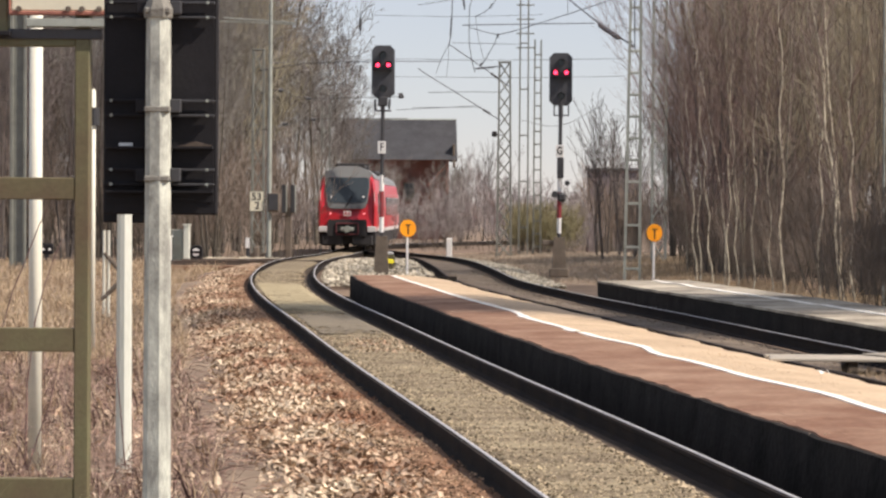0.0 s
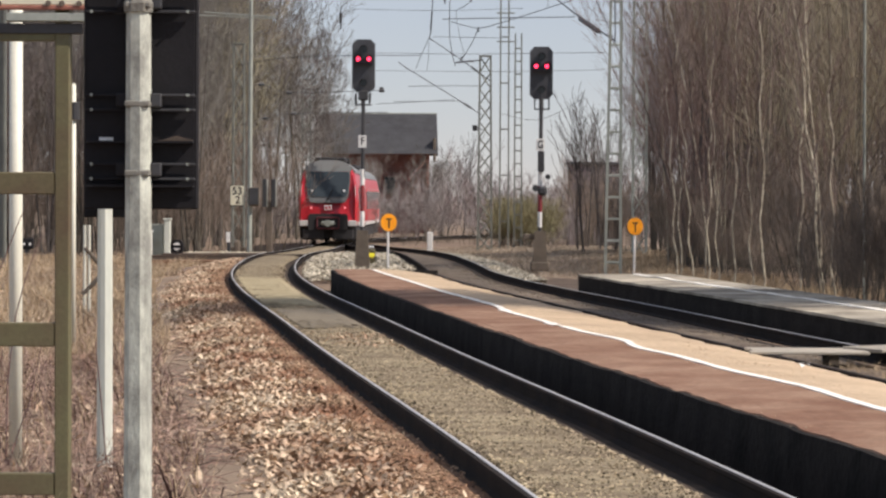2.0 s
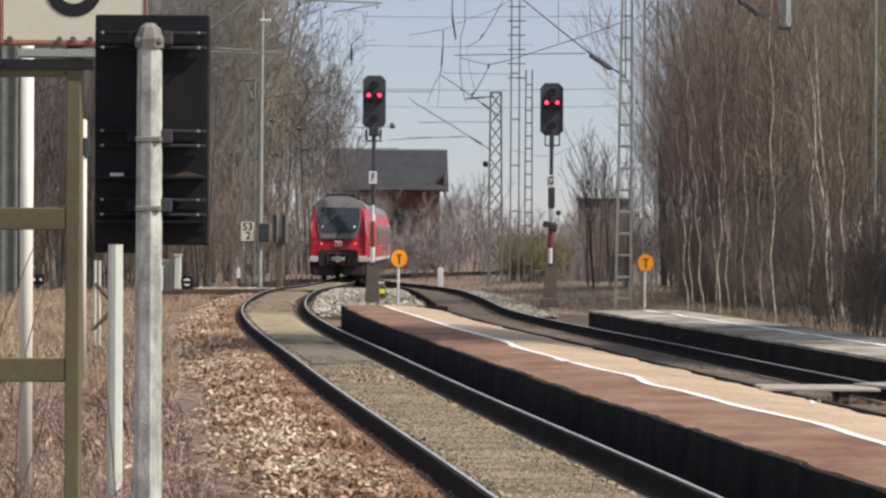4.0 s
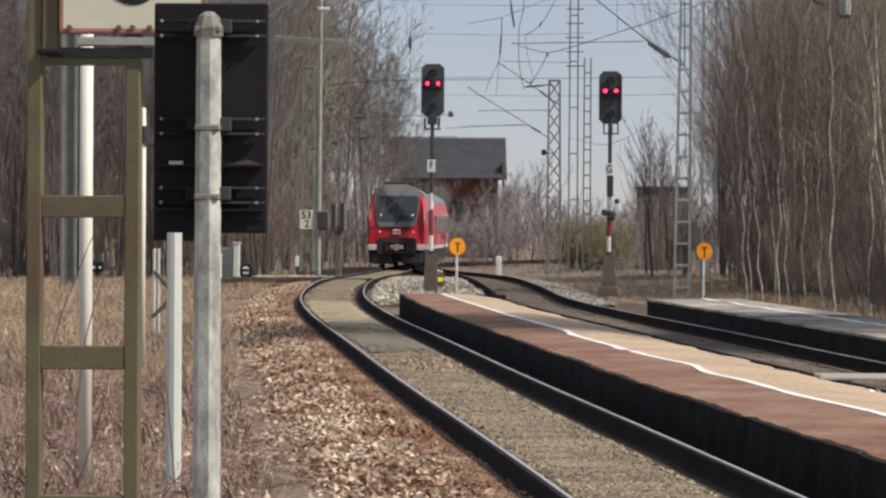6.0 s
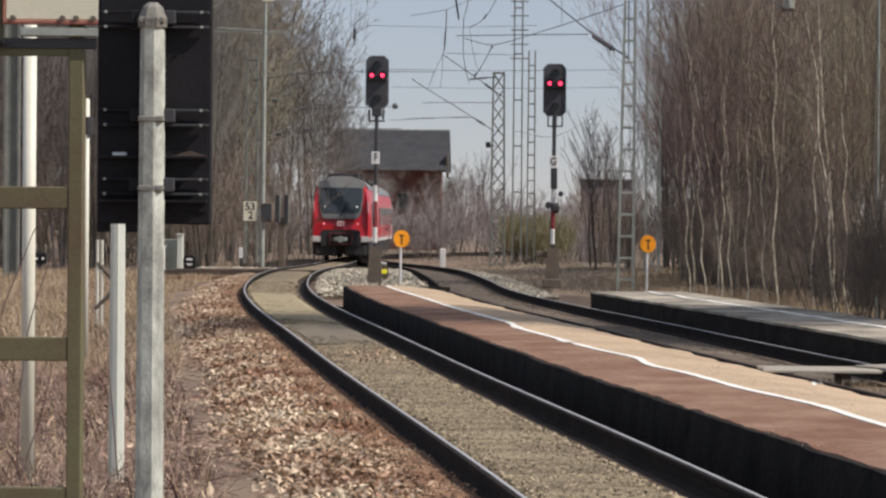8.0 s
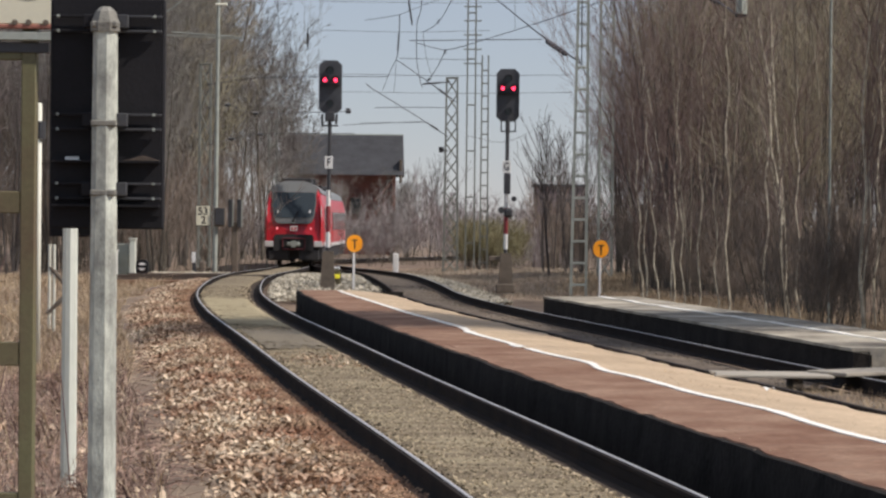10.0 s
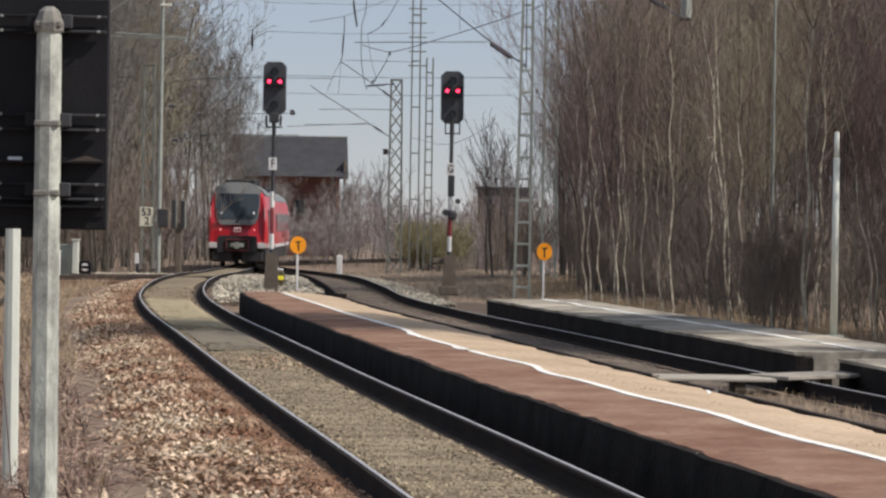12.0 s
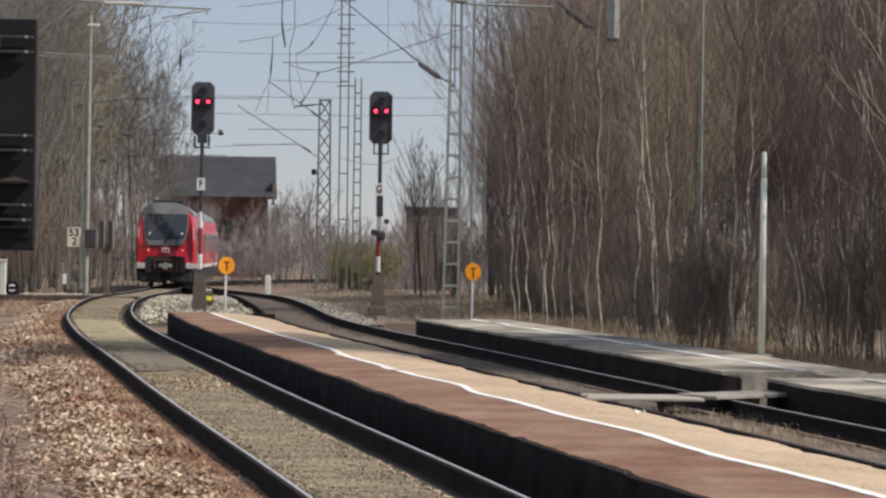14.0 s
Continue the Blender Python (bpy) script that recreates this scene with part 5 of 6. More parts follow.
for i in range(6):
    y = rng.uniform(105, 145)
    plant(SAPLING, rng.uniform(0.038, 0.056) * y, y, rng.uniform(0.6, 0.9))
for i in range(6):
    y = rng.uniform(195, 245)
    plant(GREY, rng.uniform(-0.026, -0.004) * y, y, rng.uniform(0.4, 0.62))
for i in range(6):
    y = rng.uniform(190, 240)
    k = rng.uniform(0, 1)
    plant(GREY, (-0.044 + 0.018 * k) * y, y, (0.7 - 0.2 * k) * rng.uniform(0.85, 1.05))
plant(SAPLING, 0.35, 210, 1.05)
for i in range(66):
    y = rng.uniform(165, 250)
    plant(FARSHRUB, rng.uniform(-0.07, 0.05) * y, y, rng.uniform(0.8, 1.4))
for i in range(6):
    y = rng.uniform(100, 150)
    plant(SHRUB, 0.053 * y + rng.uniform(-0.3, 1.6), y, rng.uniform(0.5, 0.8))
for i in range(11):
    y = 44 + 36 * rng.random()
    x = fringe(y) + rng.uniform(-0.5, 0.9)
    if not 50.5 < y + 0.364 * (x - 4.5) < 61:
        plant(BIRCH, x, y, rng.uniform(0.8, 1.1))
for i in range(8):
    y = rng.uniform(98, 125)
    plant(WOOD, y * rng.uniform(0.068, 0.078), y, rng.uniform(0.7, 0.95))
for i in range(16):
    y = rng.uniform(95, 140)
    plant(WOOD, y * rng.uniform(0.09, 0.23), y, rng.uniform(0.9, 1.3))
for i in range(30):
    y = rng.uniform(140, 230)
    plant(FARSHRUB, y * rng.uniform(0.02, 0.10), y, rng.uniform(0.5, 0.9))
for i in range(7):
    y = rng.uniform(150, 230)
    plant(WOOD, y * rng.uniform(0.078, 0.11), y, rng.uniform(0.6, 0.9))
for i in range(9):
    y = rng.uniform(140, 160)
    plant(EDGESHRUB if i % 3 else SHRUB, y * rng.uniform(0.044, 0.056), y, rng.uniform(0.9, 1.5))
for i in range(12):
    plant(HEDGE, 3.3 + rng.uniform(-0.8, 0.9), 141 + rng.uniform(-2, 2), 0.75)
for x, y, s in ((7.3, 57, 1.0), (7.9, 62, 1.0), (6.0, 68.5, 0.85), (9.3, 50, 0.8)):
    plant(LEAN, x, y, s)


def birch_stem(x, y, high, sway, r):
    """A single white stem with its side limbs, leaning to the side by sway metres at its top."""
    pick = random.Random(int(x * 100))
    t = thing("tree", pose(x, y, land(x, y)), "single white birch stem standing before the wood", "tree", "bare trees")
    pts = [Vector((sway * (k / 12) ** 1.3 + 0.05 * math.sin(k * 1.7 + x), 0.04 * math.sin(k + y), -0.2 + high * k / 12)) for k in range(13)]
    v, f = [], []
    tube(v, f, pts, [r * (1 - 0.06 * k) for k in range(13)], 7)
    raw("trunk", v, f, M_WHITEBARK, t, smooth=True)
    v, f = [], []
    for k in range(26):
        q = pts[3 + k % 9].lerp(pts[4 + k % 9], pick.random())
        grow(pick, v, f, q, Vector((pick.gauss(0, 0.7), pick.gauss(0, 0.5), 1.0)), pick.uniform(0.8, 2.0), 0.009, 1, 1.0, (4, 5), 0.0035)
    raw("crown", v, f, M_REDTWIG, t)


for x, y, high, sway, r in ((7.15, 46.0, 8.0, 0.05, 0.032), (7.22, 46.3, 6.5, 0.3, 0.018), (8.35, 46.0, 5.5, -0.85, 0.02), (8.5, 46.6, 5.0, -0.5, 0.016),
                            (9.2, 46.4, 6.0, -0.6, 0.018), (9.05, 47.5, 5.0, -0.7, 0.016), (9.75, 47.0, 6.0, -0.3, 0.018), (6.72, 52.0, 7.0, -0.7, 0.026), (6.05, 56.0, 7.0, -0.1, 0.024),
                            (5.15, 66.5, 5.0, -0.25, 0.026), (5.3, 67.2, 6.0, -0.1, 0.024), (5.48, 66.0, 4.5, -0.3, 0.024), (5.75, 65.0, 5.5, 0.1, 0.026), (5.9, 64.0, 5.0, -0.2, 0.022),
                            (6.1, 62.5, 6.5, 0.05, 0.024), (6.35, 61.0, 5.0, -0.15, 0.022), (6.95, 57.5, 6.0, 0.1, 0.024), (7.25, 54.5, 5.0, -0.1, 0.022), (8.1, 50.5, 6.5, 0.1, 0.024)):
    birch_stem(x, y, high, sway, r)
for i in range(6):
    y = 46.5 + 2.5 * rng.random()
    plant(SHRUB, 0.143 * y + rng.uniform(-0.5, 0.6), y, rng.uniform(0.5, 0.8))
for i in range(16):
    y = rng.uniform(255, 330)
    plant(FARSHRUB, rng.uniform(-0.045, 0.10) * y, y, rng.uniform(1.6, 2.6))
for kind in (WOOD, BIRCH, GREY, TALL, SAPLING, SHRUB, FARSHRUB, HEDGE, LEAN, REDWOOD, OLIVEWOOD, OLIVETALL, EDGESHRUB, DARKTREE, OPEN):
    for k in kind:
        k.location = (-60 - 6 * kind.index(k), 260 + 12 * len(kind) + 5 * (kind is SAPLING) + 9 * (kind is GREY) + 3 * (kind is HEDGE) + 6 * (kind is LEAN) + 30 * (kind is FARSHRUB) + 40 * (kind is REDWOOD) + 52 * (kind is OLIVEWOOD) + 64 * (kind is OLIVETALL) + 76 * (kind is EDGESHRUB) + 88 * (kind is DARKTREE) + 100 * (kind is OPEN), -1.3)


# ---- grass and stones ----
def blades(name, count, area, size, label, mat=M_GRASS):
    r = np.random.RandomState(len(name) + count)
    verts, faces = [], []
    i = 0
    while i < count:
        x, y = area(r)
        i += 1
        z = land(x, y)
        h = size * r.uniform(0.35, 1.0)
        a = r.uniform(0, 6.28)
        lean = r.normal(0, 0.45, 2) * h
        w = 0.0014 + 0.0016 * r.rand() + y * 0.00006
        b = len(verts)
        dx, dy = math.cos(a) * w, math.sin(a) * w * 0.4
        mx, my = x + lean[0] * 0.4, y + lean[1] * 0.4
        verts += [(x - dx, y - dy, z - 0.02), (x + dx, y + dy, z - 0.02), (mx + dx * 0.8, my + dy * 0.8, z + h * 0.6), (mx - dx * 0.8, my - dy * 0.8, z + h * 0.6), (x + lean[0], y + lean[1], z + h)]
        faces += [(b, b + 1, b + 2, b + 3), (b + 3, b + 2, b + 4)]
    return tagged(raw(name, verts, faces, mat), label, "grass", kind="stuff")


def left_field(r):
    y = 36 + 75 * r.rand() ** 1.3
    lo, hi = -0.205 * y - 0.5, cx1(y) - 2.4
    return lo + (hi - lo) * r.rand() ** 0.9, y


def near_field(r):
    y = 13 + 32 * r.rand()
    lo, hi = -0.205 * y - 0.5, cx1(y) - 2.55
    return lo + (hi - lo) * r.rand() ** 1.2, y


def right_verge(r):
    y = 36 + 65 * r.rand()
    return max(fringe(y) - 1.0 + r.normal(0, 0.8), cx2(y) + 3.3 if y < 58.5 else cx2(y) + 1.5), y


def far_verge(r):
    y = 72 + 75 * r.rand()
    return cx2(y) + 2.2 + r.rand() * (0.06 * y - cx2(y) + 1), y


def between(r):
    y = 24 + 30 * r.rand()
    return cx2(y) - 1.0 + r.normal(0.05, 0.16), y


blades("dry_grass", 22000, left_field, 0.36, "pale dry winter grass on the bank")
blades("brown_weeds", 7000, near_field, 0.36, "thin brown dead weeds beside the track", M_WEED)
blades("dead_stalks", 420, near_field, 0.85, "tall thin dead stalks beside the track", M_GRASS)
blades("low_grass", 7000, near_field, 0.16, "short dry grass beside the track", M_WEED)
blades("far_grass", 22000, far_verge, 0.17, "short dry grass beyond the far signal", M_PALEGRASS)
blades("verge_grass", 15000, right_verge, 0.24, "dry grass along the wood's edge")
blades("bed_weeds", 3500, lambda r: (lambda y: (cx2(y) + r.uniform(-0.6, 0.6), y))(24 + 40 * r.rand()), 0.12, "short dry weeds between the far rails")
blades("mid_weeds", 2200, lambda r: (lambda y: (cx2(y) + r.normal(0.1, 0.25), y))(22 + 11 * r.rand() ** 0.7), 0.22, "pale dry weeds between the far rails")
blades("track_weeds", 4200, between, 0.15, "dry weeds between rail and platform")


def stones(name, count, place, size, mat, label):
    r = np.random.RandomState(count)
    o = np.array([(1, 0, 0), (0, 1, 0), (-1, 0, 0), (0, -1, 0), (0, 0, 1), (0, 0, -1)], float)
    f = np.array([(0, 1, 4), (1, 2, 4), (2, 3, 4), (3, 0, 4), (1, 0, 5), (2, 1, 5), (3, 2, 5), (0, 3, 5)])
    verts = np.zeros((count * 6, 3))
    faces = []
    for i in range(count):
        x, y, z = place(r)
        a = r.uniform(0, 6.28)
        rot = np.array([[math.cos(a), -math.sin(a), 0], [math.sin(a), math.cos(a), 0], [0, 0, 1]])
        v = (o * r.uniform(0.6, 1.15, (6, 1)) + r.normal(0, 0.2, (6, 3))) * size * r.uniform(0.6, 1.5) * np.array([1, 1, 0.65])
        verts[i * 6:i * 6 + 6] = v @ rot.T + (x, y, z)
    faces = (f[None] + 6 * np.arange(count)[:, None, None]).reshape(-1, 3)
    return tagged(raw(name, verts.tolist(), faces.tolist(), mat), label, "stones", kind="stuff")


def shoulder(r):
    y = 15 + 75 * r.rand() ** 1.7
    o = -1.24 - 1.41 * r.rand() if r.rand() < 0.93 else r.choice((-2.6 - 0.7 * r.rand(), -1.0 - 0.25 * r.rand()))
    z = -0.145 if o > -1.25 else -0.16 if o > -1.6 else -0.16 - 0.24 * (-1.6 - o)
    return cx1(y) + o, y, fall(y) + max(z, -0.36) + 0.0


def leaf_drift(r):
    """The dead leaves lie thickest at the foot of the shoulder."""
    while True:
        x, y, z = shoulder(r)
        if r.rand() < 0.35 + 0.65 * min(1.0, (cx1(y) - x - 1.2) / 0.7):
            return x, y, z


def fill_grit(r):
    y = 15 + 60 * r.rand() ** 1.6
    o = r.uniform(-0.64, 0.42)
    a = abs(o)
    return cx1(y) + o, y, fall(y) - (0.058 if a < 0.3 or o < 0 else 0.07 + (a - 0.3) * 0.3)


def track_dirt(r):
    y = 22 + 60 * r.rand()
    return cx2(y) + r.uniform(-0.6, 0.6), y, fall(y) - 0.18


def heap(r):
    y = r.uniform(66, 100)
    a, b = cx1(y) + 1.0, cx2(y) - 1.0
    x = a + (b - a) * r.rand()
    return x, y, fall(y) - 0.2 + 0.14 * r.rand()


def heap_right(r):
    y = r.uniform(66, 115)
    o = r.uniform(0.95, 1.9)
    return cx2(y) + o, y, fall(y) - 0.12 - 0.08 * (o - 0.9) + 0.05 * r.rand()


def leaves(name, count, place, size, label):
    r = np.random.RandomState(5)
    verts, faces = [], []
    for i in range(count):
        x, y, z = place(r)
        a, k = r.uniform(0, 6.28), size * r.uniform(0.5, 1.3)
        u = Vector((math.cos(a), math.sin(a), r.normal(0, 0.5))) * k
        v = Vector((-math.sin(a), math.cos(a), r.normal(0, 0.5))) * k * 0.5
        p = Vector((x, y, z + 0.03 + 0.012 * r.rand()))
        b = len(verts)
        verts += [p - u, p - v, p + u, p + v + Vector((0, 0, 0.01))]
        faces += [(b, b + 1, b + 2), (b, b + 2, b + 3)]
    return tagged(raw(name, verts, faces, M_LEAF), label, "leaves", kind="stuff")


def platform_gravel(r):
    y = 13 + 45 * r.rand() ** 1.5
    a, b = cx1(y) + 1.66, cx2(y) - 0.95
    s = (line_offset(y) - 1.6) / max(b - cx1(y) - 1.66, 0.5)
    x = a + (b - a) * (s + (1 - s) * r.rand() if r.rand() < 0.85 else r.rand())
    k = (x - cx1(y) - line_offset(y)) / (b - cx1(y) - line_offset(y))
    return x, y, 0.097 if k < 0 else 0.112 - 0.13 * min(k * 0.97, 1) ** 2


def straws(name, count, place, size, mat, label):
    """Broken stems that lie about on the ground."""
    r = np.random.RandomState(31)
    verts, faces = [], []
    for i in range(count):
        x, y = place(r)
        z = land(x, y) + 0.03 + 0.1 * r.rand() ** 2
        a, k = r.normal(0, 0.6), size * r.uniform(0.3, 1.0)
        u = Vector((math.cos(a), math.sin(a), r.normal(0, 0.14))) * k
        w = Vector((0, 0, 0.0022 + 0.002 * r.rand()))
        p = Vector((x, y, z))
        m = p + u * 0.5 + Vector((0, 0, r.normal(0.02, 0.02)))
        b = len(verts)
        verts += [p - w, p + w, m - w, m + w, p + u]
        faces += [(b, b + 2, b + 3, b + 1), (b + 2, b + 4, b + 3)]
    return tagged(raw(name, verts, faces, mat), label, "straw", kind="stuff")


def bare_strip(r):
    y = 13 + 30 * r.rand()
    return cx1(y) - 2.3 - 2.6 * r.rand(), y


def arcs(name, count, place, size, width, mat, label, category="straw"):
    """Bent dry leaves and canes that rise and droop again."""
    r = np.random.RandomState(count)
    verts, faces = [], []
    while count:
        x, y = place(r)
        if noise.noise(Vector((x * 0.9, y * 0.5, 11))) < r.uniform(-0.1, 0.4):
            continue
        count -= 1
        z, a, k = land(x, y) - 0.01, r.uniform(0, 6.28), size * r.uniform(0.35, 1.0)
        rise, w = r.uniform(0.25, 1.0), width * r.uniform(0.5, 1.2)
        b = len(verts)
        for q in range(6):
            u = q / 5
            px, pz = k * u * (1.15 - rise * 0.7), k * rise * (u * 1.7 - u * u * r.uniform(0.95, 1.25))
            p = Vector((x + math.cos(a) * px, y + math.sin(a) * px, z + pz))
            side = Vector((-math.sin(a) * 0.4, math.cos(a) * 0.4, 0)) + Vector((0.75, 0, 0.35))
            side *= w * (1 - 0.75 * u)
            verts += [p - side, p + side]
        faces += [(b + 2 * q, b + 2 * q + 1, b + 2 * q + 3, b + 2 * q + 2) for q in range(5)]
    return tagged(raw(name, verts, faces, mat), label, category, kind="stuff")


def track_litter(r):
    y = r.uniform(34.3, 37.6)
    return cx1(y) + max(-0.55, min(0.36, r.normal(-0.05, 0.25))), y, fall(y) - 0.085


def fill_patch(name, y0, y1, fade, left, cells, mat, label, category):
    """A patch with a ragged edge on the fill between the rails."""
    r = np.random.RandomState(3)
    verts, faces = [], []
    for i in range(int((y1 - y0) / 0.1)):
        for j in range(cells):
            y, o = y0 + 0.1 * i, left + 0.0625 * j
            inside = min(1.0, (y - y0) / fade, (y1 - y) / fade) + 0.9 * noise.noise(Vector((o * 1.1, y * 1.9, 2)))
            if r.rand() > 1.1 * inside:
                continue
            b = len(verts)
            for dy, do in ((0, 0), (0, 0.064), (0.102, 0.064), (0.102, 0)):
                q = o + do
                verts.append((cx1(y + dy) + q, y + dy, fall(y) - 0.044 - (0.0 if q < 0.3 else (q - 0.3) * 0.3)))
            faces.append((b, b + 1, b + 2, b + 3))
    return tagged(raw(name, verts, faces, mat), label, category, kind="stuff")


# Darker grey stretch of the fill, fading out at both ends.
fill_patch("dark_fill_patch", 38.6, 46.6, 2.4, -0.56, 16, M_DARKPATCH, "ragged dark grey patch between the rails", "mud")
fill_patch("pale_moss", 46.2, 64.0, 2.0, -0.6, 16, M_MOSS, "pale dry moss on the sandy fill between the rails", "moss")
leaves("dead_leaves", 17000, leaf_drift, 0.032, "curled dead leaves on the ballast")
leaves("field_leaves", 1300, lambda r: (lambda q: (q[0], q[1], land(*q) + 0.10 * r.rand() ** 2))(near_field(r)), 0.045, "pale curled leaves caught in the weeds")
leaves("track_leaves", 420, track_litter, 0.022, "rusty dead leaves blown between the rails")
arcs("pale_straw", 6000, near_field, 0.40, 0.0095, M_STRAW, "bent pale straw leaves among the weeds")
arcs("straw_tufts", 900, lambda r: (lambda y: (r.uniform(-0.2, -0.135) * y, y))(18 + 8 * r.rand()), 0.32, 0.0085, M_STRAW, "pale straw tufts round the posts")
arcs("field_straw", 5200, left_field, 0.5, 0.017, M_STRAW, "bent pale straw tufts on the bank")
arcs("dark_canes", 2600, near_field, 0.6, 0.0075, M_CANE, "thin dark purple canes among the weeds", "weeds")
straws("fallen_straw", 1800, bare_strip, 0.3, M_WEED, "broken pale stems lying on the bare ground")
straws("fallen_stems", 3200, near_field, 0.4, M_WEED, "broken brown stems lying in the weeds")
stones("crest_grit", 7000, lambda r: (lambda y, o: (cx1(y) + o, y, fall(y) - 0.14 + 0.012 * r.rand()))(15 + 60 * r.rand() ** 1.6, -0.82 - 0.45 * r.rand() ** 0.7), 0.011, M_STONE, "small rusty stones along the rail's foot")
stones("ballast_stones", 46000, shoulder, 0.025, M_STONE, "loose rusty brown ballast stones")
stones("platform_gravel", 9000, platform_gravel, 0.007, M_GRAVEL, "scattered small gravel on the sandy platform")
stones("edge_clods", 2600, lambda r: (lambda y, o: (cx1(y) + o, y, fall(y) - (0.062 if o < 0 else 0.10 + 0.4 * (o - 0.40)) + 0.01 * r.rand()))(15 + 60 * r.rand() ** 1.5, 0.33 + 0.2 * r.rand() ** 1.5 if r.rand() < 0.6 else -0.68 + 0.14 * r.rand()), 0.02, M_GRIT, "sandy clods along the edges of the track fill")
stones("track_grit", 15000, fill_grit, 0.011, M_GRIT, "small stones along the rails")
stones("track_bed_stones", 4000, track_dirt, 0.03, M_TRACKBED, "loose stones between the far rails")
stones("pale_ballast_stones", 9000, heap, 0.06, M_GREY_STONE, "pale grey ballast between the tracks")
stones("pale_ballast_patch", 1500, lambda r: (r.uniform(-9.2, -6.6), 95.5 + r.normal(0, 0.5), fall(95) - 0.16 + 0.1 * r.rand()), 0.07, M_GREY_STONE, "pale ballast beside the side line")
stones("pale_ballast_edge", 6000, heap_right, 0.055, M_GREY_STONE, "pale grey ballast beside the far rail")


# ---- overhead wires ----
line = thing("overhead_line", Matrix(), "dark overhead line wires and arms strung between the masts", "overhead line")


def wire(name, radius, points, mat=M_WIRE):
    """A thin cable through a few points."""
    pts = [Vector(p) for p in points]
    if len(pts) > 2:
        ends = [2 * pts[0] - pts[1], *pts, 2 * pts[-1] - pts[-2]]
        fine = [pts[0]]
        for a, b, c, d in zip(ends, ends[1:], ends[2:], ends[3:]):
            for k in range(1, 7):
                u = k / 6
                fine.append(0.5 * (2 * b + (c - a) * u + (2 * a - 5 * b + 4 * c - d) * u * u + (3 * b - a - 3 * c + d) * u ** 3))
        pts = fine
    verts, faces = [], []
    tube(verts, faces, pts, [radius * 1.15] * len(pts), 5)
    return raw(name, verts, faces, mat, line)


def insulator(a, b, n, r):
    """A string of dark ribbed discs between two points."""
    a, b = Vector(a), Vector(b)
    t = part("insulator", Rod(a, b, r * 0.5, n=8), M_DARKSTEEL, line, "dark ribbed insulator")
    for i in range(n):
        p = a.lerp(b, (i + 0.5) / n)
        q = (b - a).normalized() * r * 0.35
        part("shed", Rod(p - q, p + q, r, r * 0.7, 10), M_DARKSTEEL, t)


wire("guy_wire", 0.022, [(1.91, 135.00, 13.48), (3.81, 96.00, 8.14), (4.06, 73.40, 5.85)])
wire("overhead_wire", 0.010, [(-5.61, 150.00, 13.29), (0.39, 150.00, 13.27), (8.19, 150.00, 13.39)])
wire("overhead_wire", 0.010, [(-5.60, 150.00, 11.76), (-1.10, 150.00, 11.70), (3.40, 150.00, 11.83)])
wire("overhead_wire", 0.012, [(-10.25, 140.00, 8.70), (-4.38, 150.00, 9.43), (0.42, 150.00, 9.40), (7.77, 150.00, 9.52)])
wire("overhead_wire", 0.010, [(-4.67, 160.00, 8.95), (2.06, 160.00, 8.93), (8.29, 160.00, 9.05)])
wire("overhead_wire", 0.012, [(-4.36, 150.00, 6.73), (-0.16, 150.00, 6.97)])
wire("overhead_wire", 0.014, [(4.04, 73.00, 5.78), (4.02, 73.00, 8.48)])
wire("guy_wire", 0.022, [(5.77, 66.00, 7.66), (6.34, 63.00, 6.80), (6.70, 60.00, 6.12)])
wire("overhead_wire", 0.010, [(2.24, 150.00, 6.24), (4.35, 150.00, 5.95), (6.74, 150.00, 7.11)])
wire("mast_arm", 0.028, [(-8.42, 92.00, 9.58), (-5.65, 92.00, 9.38), (-2.86, 92.00, 9.27)], M_STEEL)
wire("mast_arm", 0.020, [(-8.50, 92.00, 8.38), (-6.94, 92.00, 9.55)], M_STEEL)
wire("mast_arm", 0.020, [(-4.45, 92.00, 8.96), (-3.08, 92.00, 9.20), (-3.04, 92.00, 9.07)], M_STEEL)
wire("mast_arm", 0.028, [(4.03, 73.40, 8.05), (4.88, 73.40, 8.00), (6.64, 73.40, 7.97)], M_STEEL)
wire("mast_arm", 0.018, [(-8.77, 95.00, 7.86), (-6.24, 95.00, 7.76)], M_STEEL)
insulator((3.93, 92.00, 7.61), (3.99, 80.00, 6.47), 6, 0.085)
insulator((6.12, 64.50, 7.15), (6.47, 62.50, 6.60), 6, 0.075)
end = part("end_plate", Box(0, 0, 0.0, 0.24, 0.06, 0.07, 0.01), M_DARKSTEEL, line, "grey end plate of a guy wire")
end.matrix_basis = pose(6.68, 60.00, 6.16)
part("end_rod", Rod((0.02, 0, 0.03), (0.02, 0, 1.5), 0.12, n=8), M_STEEL, end)
lamp = part("lamp", Box(0, 0, 0, 1.25, 0.2, 0.09, 0.02), M_WHITEPOST, line, "long white lamp")
lamp.matrix_basis = pose(-5.68, 91.80, 9.40)
part("clip", Box(-0.4, 0, 0.07, 0.06, 0.06, 0.1, 0.01), M_STEEL, lamp)
wire("overhead_wire", 0.012, [(-8.55, 110.00, 6.9), (-6.41, 106.00, 6.99), (-4.02, 104.00, 6.98), (-1.4, 108.0, 7.2)])
wire("overhead_wire", 0.010, [(-8.5, 110.0, 6.0), (-7.25, 104.00, 5.9), (-6.23, 104.00, 5.62), (-2.82, 104.00, 5.7)])
wire("overhead_wire", 0.010, [(-8.5, 110.0, 4.55), (-7.11, 104.00, 4.66), (-6.05, 104.00, 4.84), (-2.6, 104.00, 4.9)])
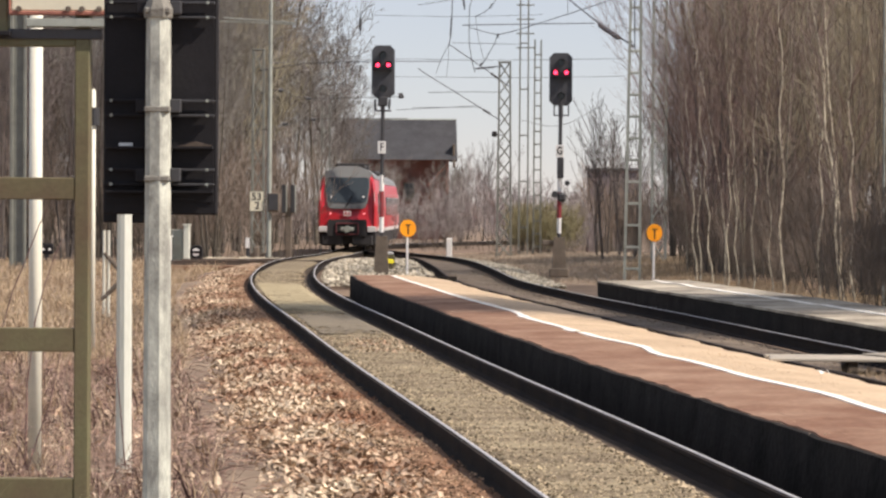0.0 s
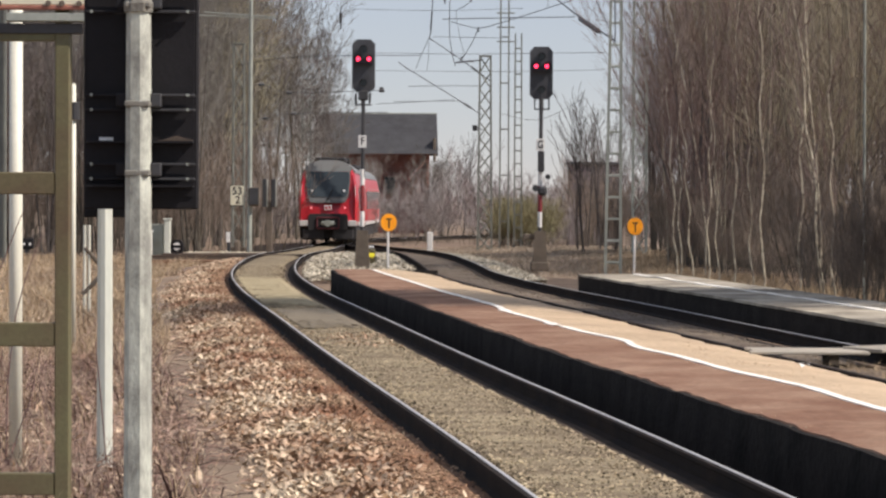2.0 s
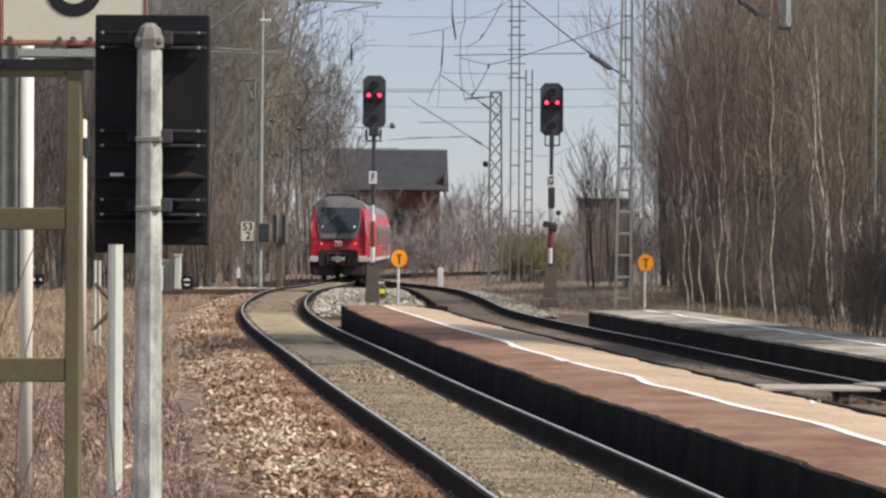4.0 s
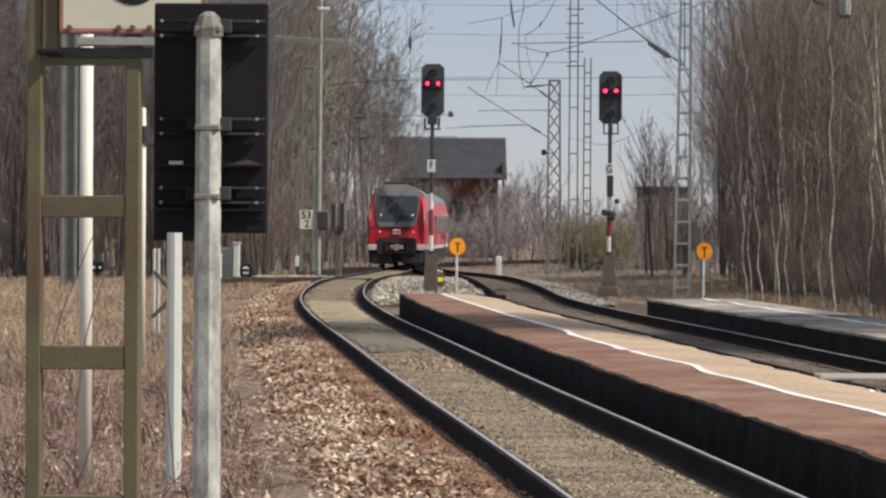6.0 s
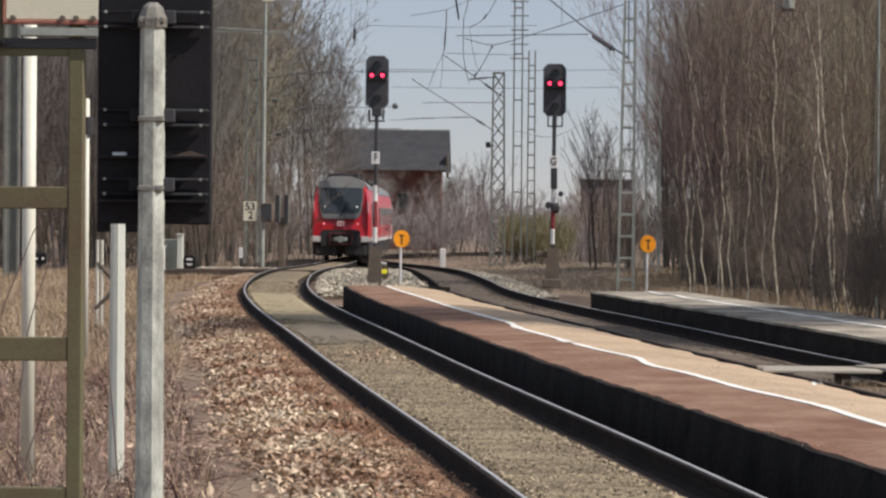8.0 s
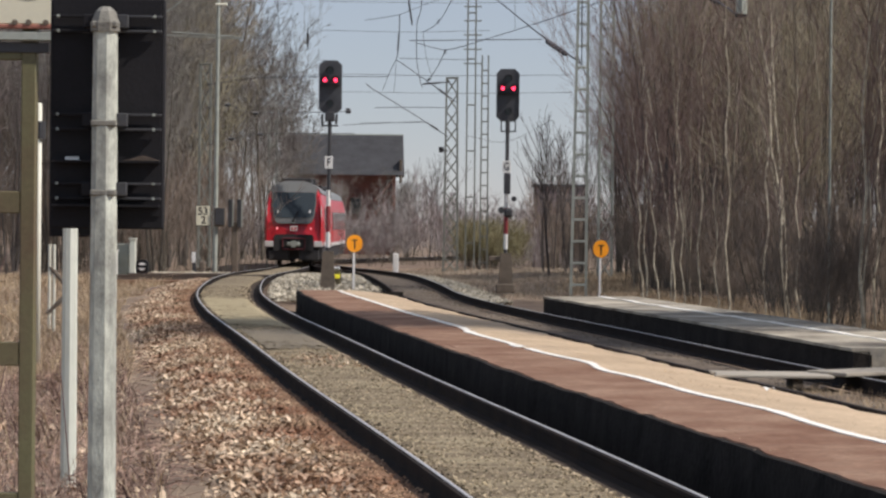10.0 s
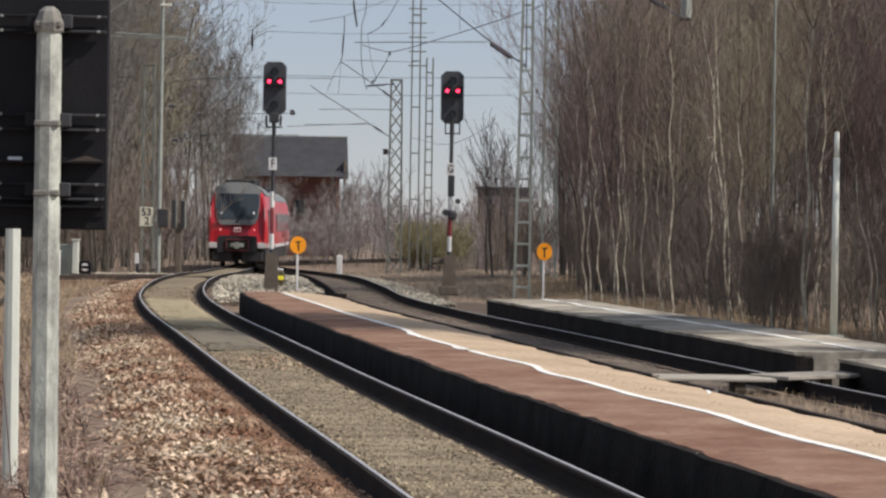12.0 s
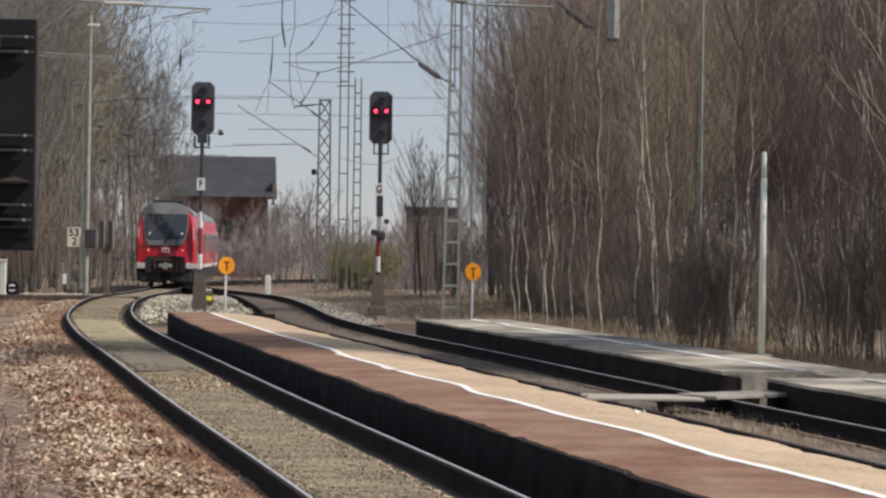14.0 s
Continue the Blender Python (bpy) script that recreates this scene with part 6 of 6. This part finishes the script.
for x, z in ((-7.25, 5.9), (-7.11, 4.66), (-6.05, 4.84), (-2.82, 5.7), (-6.23, 5.6)):
    insulator((x - 0.1, 104.0, z), (x + 0.1, 104.0, z), 3, 0.075)
wire("hanger_wire", 0.016, [(-4.34, 104.00, 8.75), (-4.34, 104.00, 7.95)])
insulator((-4.34, 104.0, 8.55), (-4.34, 104.0, 8.15), 4, 0.07)
# the knot of wires and droppers beyond the signals
wire("hanger_wire", 0.020, [(-0.71, 115.00, 12.09), (-0.70, 115.00, 11.47), (-0.71, 115.00, 10.59), (-0.63, 115.00, 10.02), (-0.56, 115.00, 9.65)])
wire("overhead_wire", 0.014, [(-0.21, 115.00, 12.10), (-0.19, 115.00, 10.95), (-0.20, 115.00, 10.37), (-0.35, 115.00, 9.80), (-0.37, 115.00, 9.45), (-0.38, 115.00, 8.94), (-0.35, 115.00, 8.19), (-0.22, 115.00, 7.45), (-0.12, 115.00, 7.13)])
wire("hanger_wire", 0.018, [(-1.07, 115.00, 10.08), (-1.08, 115.00, 9.41), (-1.13, 115.00, 8.54), (-1.20, 115.00, 8.26)])
wire("overhead_wire", 0.010, [(-1.20, 115.00, 8.26), (-1.49, 115.00, 7.66), (-1.73, 115.00, 7.03)])
wire("overhead_wire", 0.008, [(-1.20, 115.00, 8.26), (-1.23, 115.00, 7.48), (-1.29, 115.00, 6.90)])
wire("guy_wire", 0.016, [(-1.20, 115.00, 8.26), (-0.34, 115.00, 7.68), (0.45, 115.00, 7.14), (1.29, 115.00, 6.54)])
wire("overhead_wire", 0.013, [(1.54, 115.00, 11.90), (1.39, 115.00, 11.39), (0.88, 115.00, 10.39), (0.50, 115.00, 9.79), (0.18, 115.00, 9.53), (-0.12, 115.00, 9.39)])
wire("overhead_wire", 0.016, [(-0.66, 115.00, 9.03), (1.43, 115.00, 9.08), (4.72, 115.00, 9.14)])
wire("overhead_wire", 0.013, [(-0.36, 115.00, 8.94), (0.24, 115.00, 8.77), (0.79, 115.00, 8.65)])
wire("overhead_wire", 0.015, [(0.79, 115.00, 8.65), (1.39, 115.00, 8.79), (2.42, 115.00, 9.11), (3.72, 115.00, 9.53), (4.98, 115.00, 9.95), (6.04, 115.00, 10.34), (7.39, 115.00, 10.80)])
wire("overhead_wire", 0.014, [(0.79, 115.00, 8.65), (0.62, 115.00, 8.23), (0.37, 115.00, 7.79), (0.21, 115.00, 7.51), (0.08, 115.00, 7.34)])
wire("hanger_wire", 0.022, [(-0.13, 115.00, 7.27), (0.40, 115.00, 7.33), (0.95, 115.00, 7.36)])
wire("overhead_wire", 0.008, [(-0.12, 115.00, 9.39), (0.02, 115.00, 8.42), (0.26, 115.00, 7.55)])
wire("overhead_wire", 0.010, [(-2.49, 115.00, 9.84), (-1.80, 115.00, 9.95), (-1.07, 115.00, 10.08)])
wire("overhead_wire", 0.010, [(-2.51, 115.00, 11.27), (-1.60, 115.00, 11.38), (-0.70, 115.00, 11.51), (0.12, 115.00, 11.78)])
wire("overhead_wire", 0.008, [(-1.07, 115.00, 10.08), (-0.09, 115.00, 10.49), (1.05, 115.00, 10.93), (1.85, 115.00, 11.40)])
wire("overhead_wire", 0.009, [(-1.06, 115.00, 8.31), (0.52, 115.00, 8.29), (1.79, 115.00, 8.27)])
wire("guy_wire", 0.016, [(-2.44, 115.00, 7.27), (-2.05, 115.00, 7.00), (-0.59, 115.00, 6.11), (0.34, 115.00, 5.53), (0.94, 115.00, 5.15)])
wire("overhead_wire", 0.011, [(-2.04, 115.00, 6.29), (-0.59, 115.00, 6.32), (0.83, 115.00, 6.32)])
wire("overhead_wire", 0.009, [(-2.65, 115.00, 5.66), (-1.27, 115.00, 5.69), (0.15, 115.00, 5.71)])
wire("overhead_wire", 0.009, [(3.59, 115.00, 12.06), (3.63, 115.00, 9.55)])
wire("overhead_wire", 0.009, [(4.79, 115.00, 12.08), (4.88, 115.00, 10.82), (4.98, 115.00, 9.97)])
wire("mast_arm", 0.018, [(0.68, 115.00, 4.62), (0.98, 115.00, 4.56)])
insulator((-0.71, 115.00, 10.71), (-0.56, 115.00, 9.74), 6, 0.050)
insulator((-1.09, 115.00, 9.32), (-1.14, 115.00, 8.58), 5, 0.050)
insulator((-0.06, 115.00, 7.27), (0.63, 115.00, 7.33), 5, 0.055)
insulator((0.20, 115.00, 5.62), (0.53, 115.00, 5.42), 5, 0.060)
insulator((-3.14, 115.00, 6.25), (-3.13, 115.00, 6.04), 3, 0.100)
insulator((0.68, 115.00, 4.71), (0.68, 115.00, 4.50), 3, 0.120)
insulator((0.08, 115.00, 7.44), (0.21, 115.00, 7.51), 2, 0.050)
insulator((0.45, 115.00, 9.72), (0.56, 115.00, 9.91), 2, 0.050)
insulator((0.79, 115.00, 8.71), (0.80, 115.00, 8.51), 2, 0.050)
insulator((0.52, 115.00, 7.09), (0.85, 115.00, 6.85), 5, 0.060)


# ---- canes by the posts ----
def bramble(y, canes):
    """A few thin canes that lean on the posts, given by x and z."""
    x0 = canes[0][0][0]
    t = thing("bramble", pose(x0, y, land(x0, y)), "thin dark bramble canes leaning on a post", "bramble", "brambles")
    for cane in canes:
        pts = [Vector((x - x0, 0.02 * k, z - land(x0, y))) for k, (x, z) in enumerate(cane)]
        v, f = [], []
        tube(v, f, pts, [0.0065 * (1 - 0.5 * k / len(pts)) for k in range(len(pts))], 5)
        raw("cane", v, f, M_CANE, t)


bramble(21.6, [[(-3.84, -0.42), (-3.74, 0.35), (-3.65, 0.75), (-3.57, 1.05), (-3.46, 1.33), (-3.37, 1.57), (-3.30, 1.72)],
               [(-3.46, -0.42), (-3.45, 0.30), (-3.39, 0.83), (-3.32, 1.11), (-3.24, 1.35), (-3.20, 1.45)],
               [(-3.47, -0.42), (-3.37, -0.08), (-3.28, 0.18), (-3.21, 0.53), (-3.19, 0.66)]])
bramble(21.2, [[(-2.62, -0.45), (-2.66, 0.0), (-2.69, 0.30), (-2.72, 0.56), (-2.73, 0.66)],
               [(-2.84, -0.43), (-2.78, -0.34), (-2.71, -0.27), (-2.61, -0.19), (-2.52, -0.15)]])
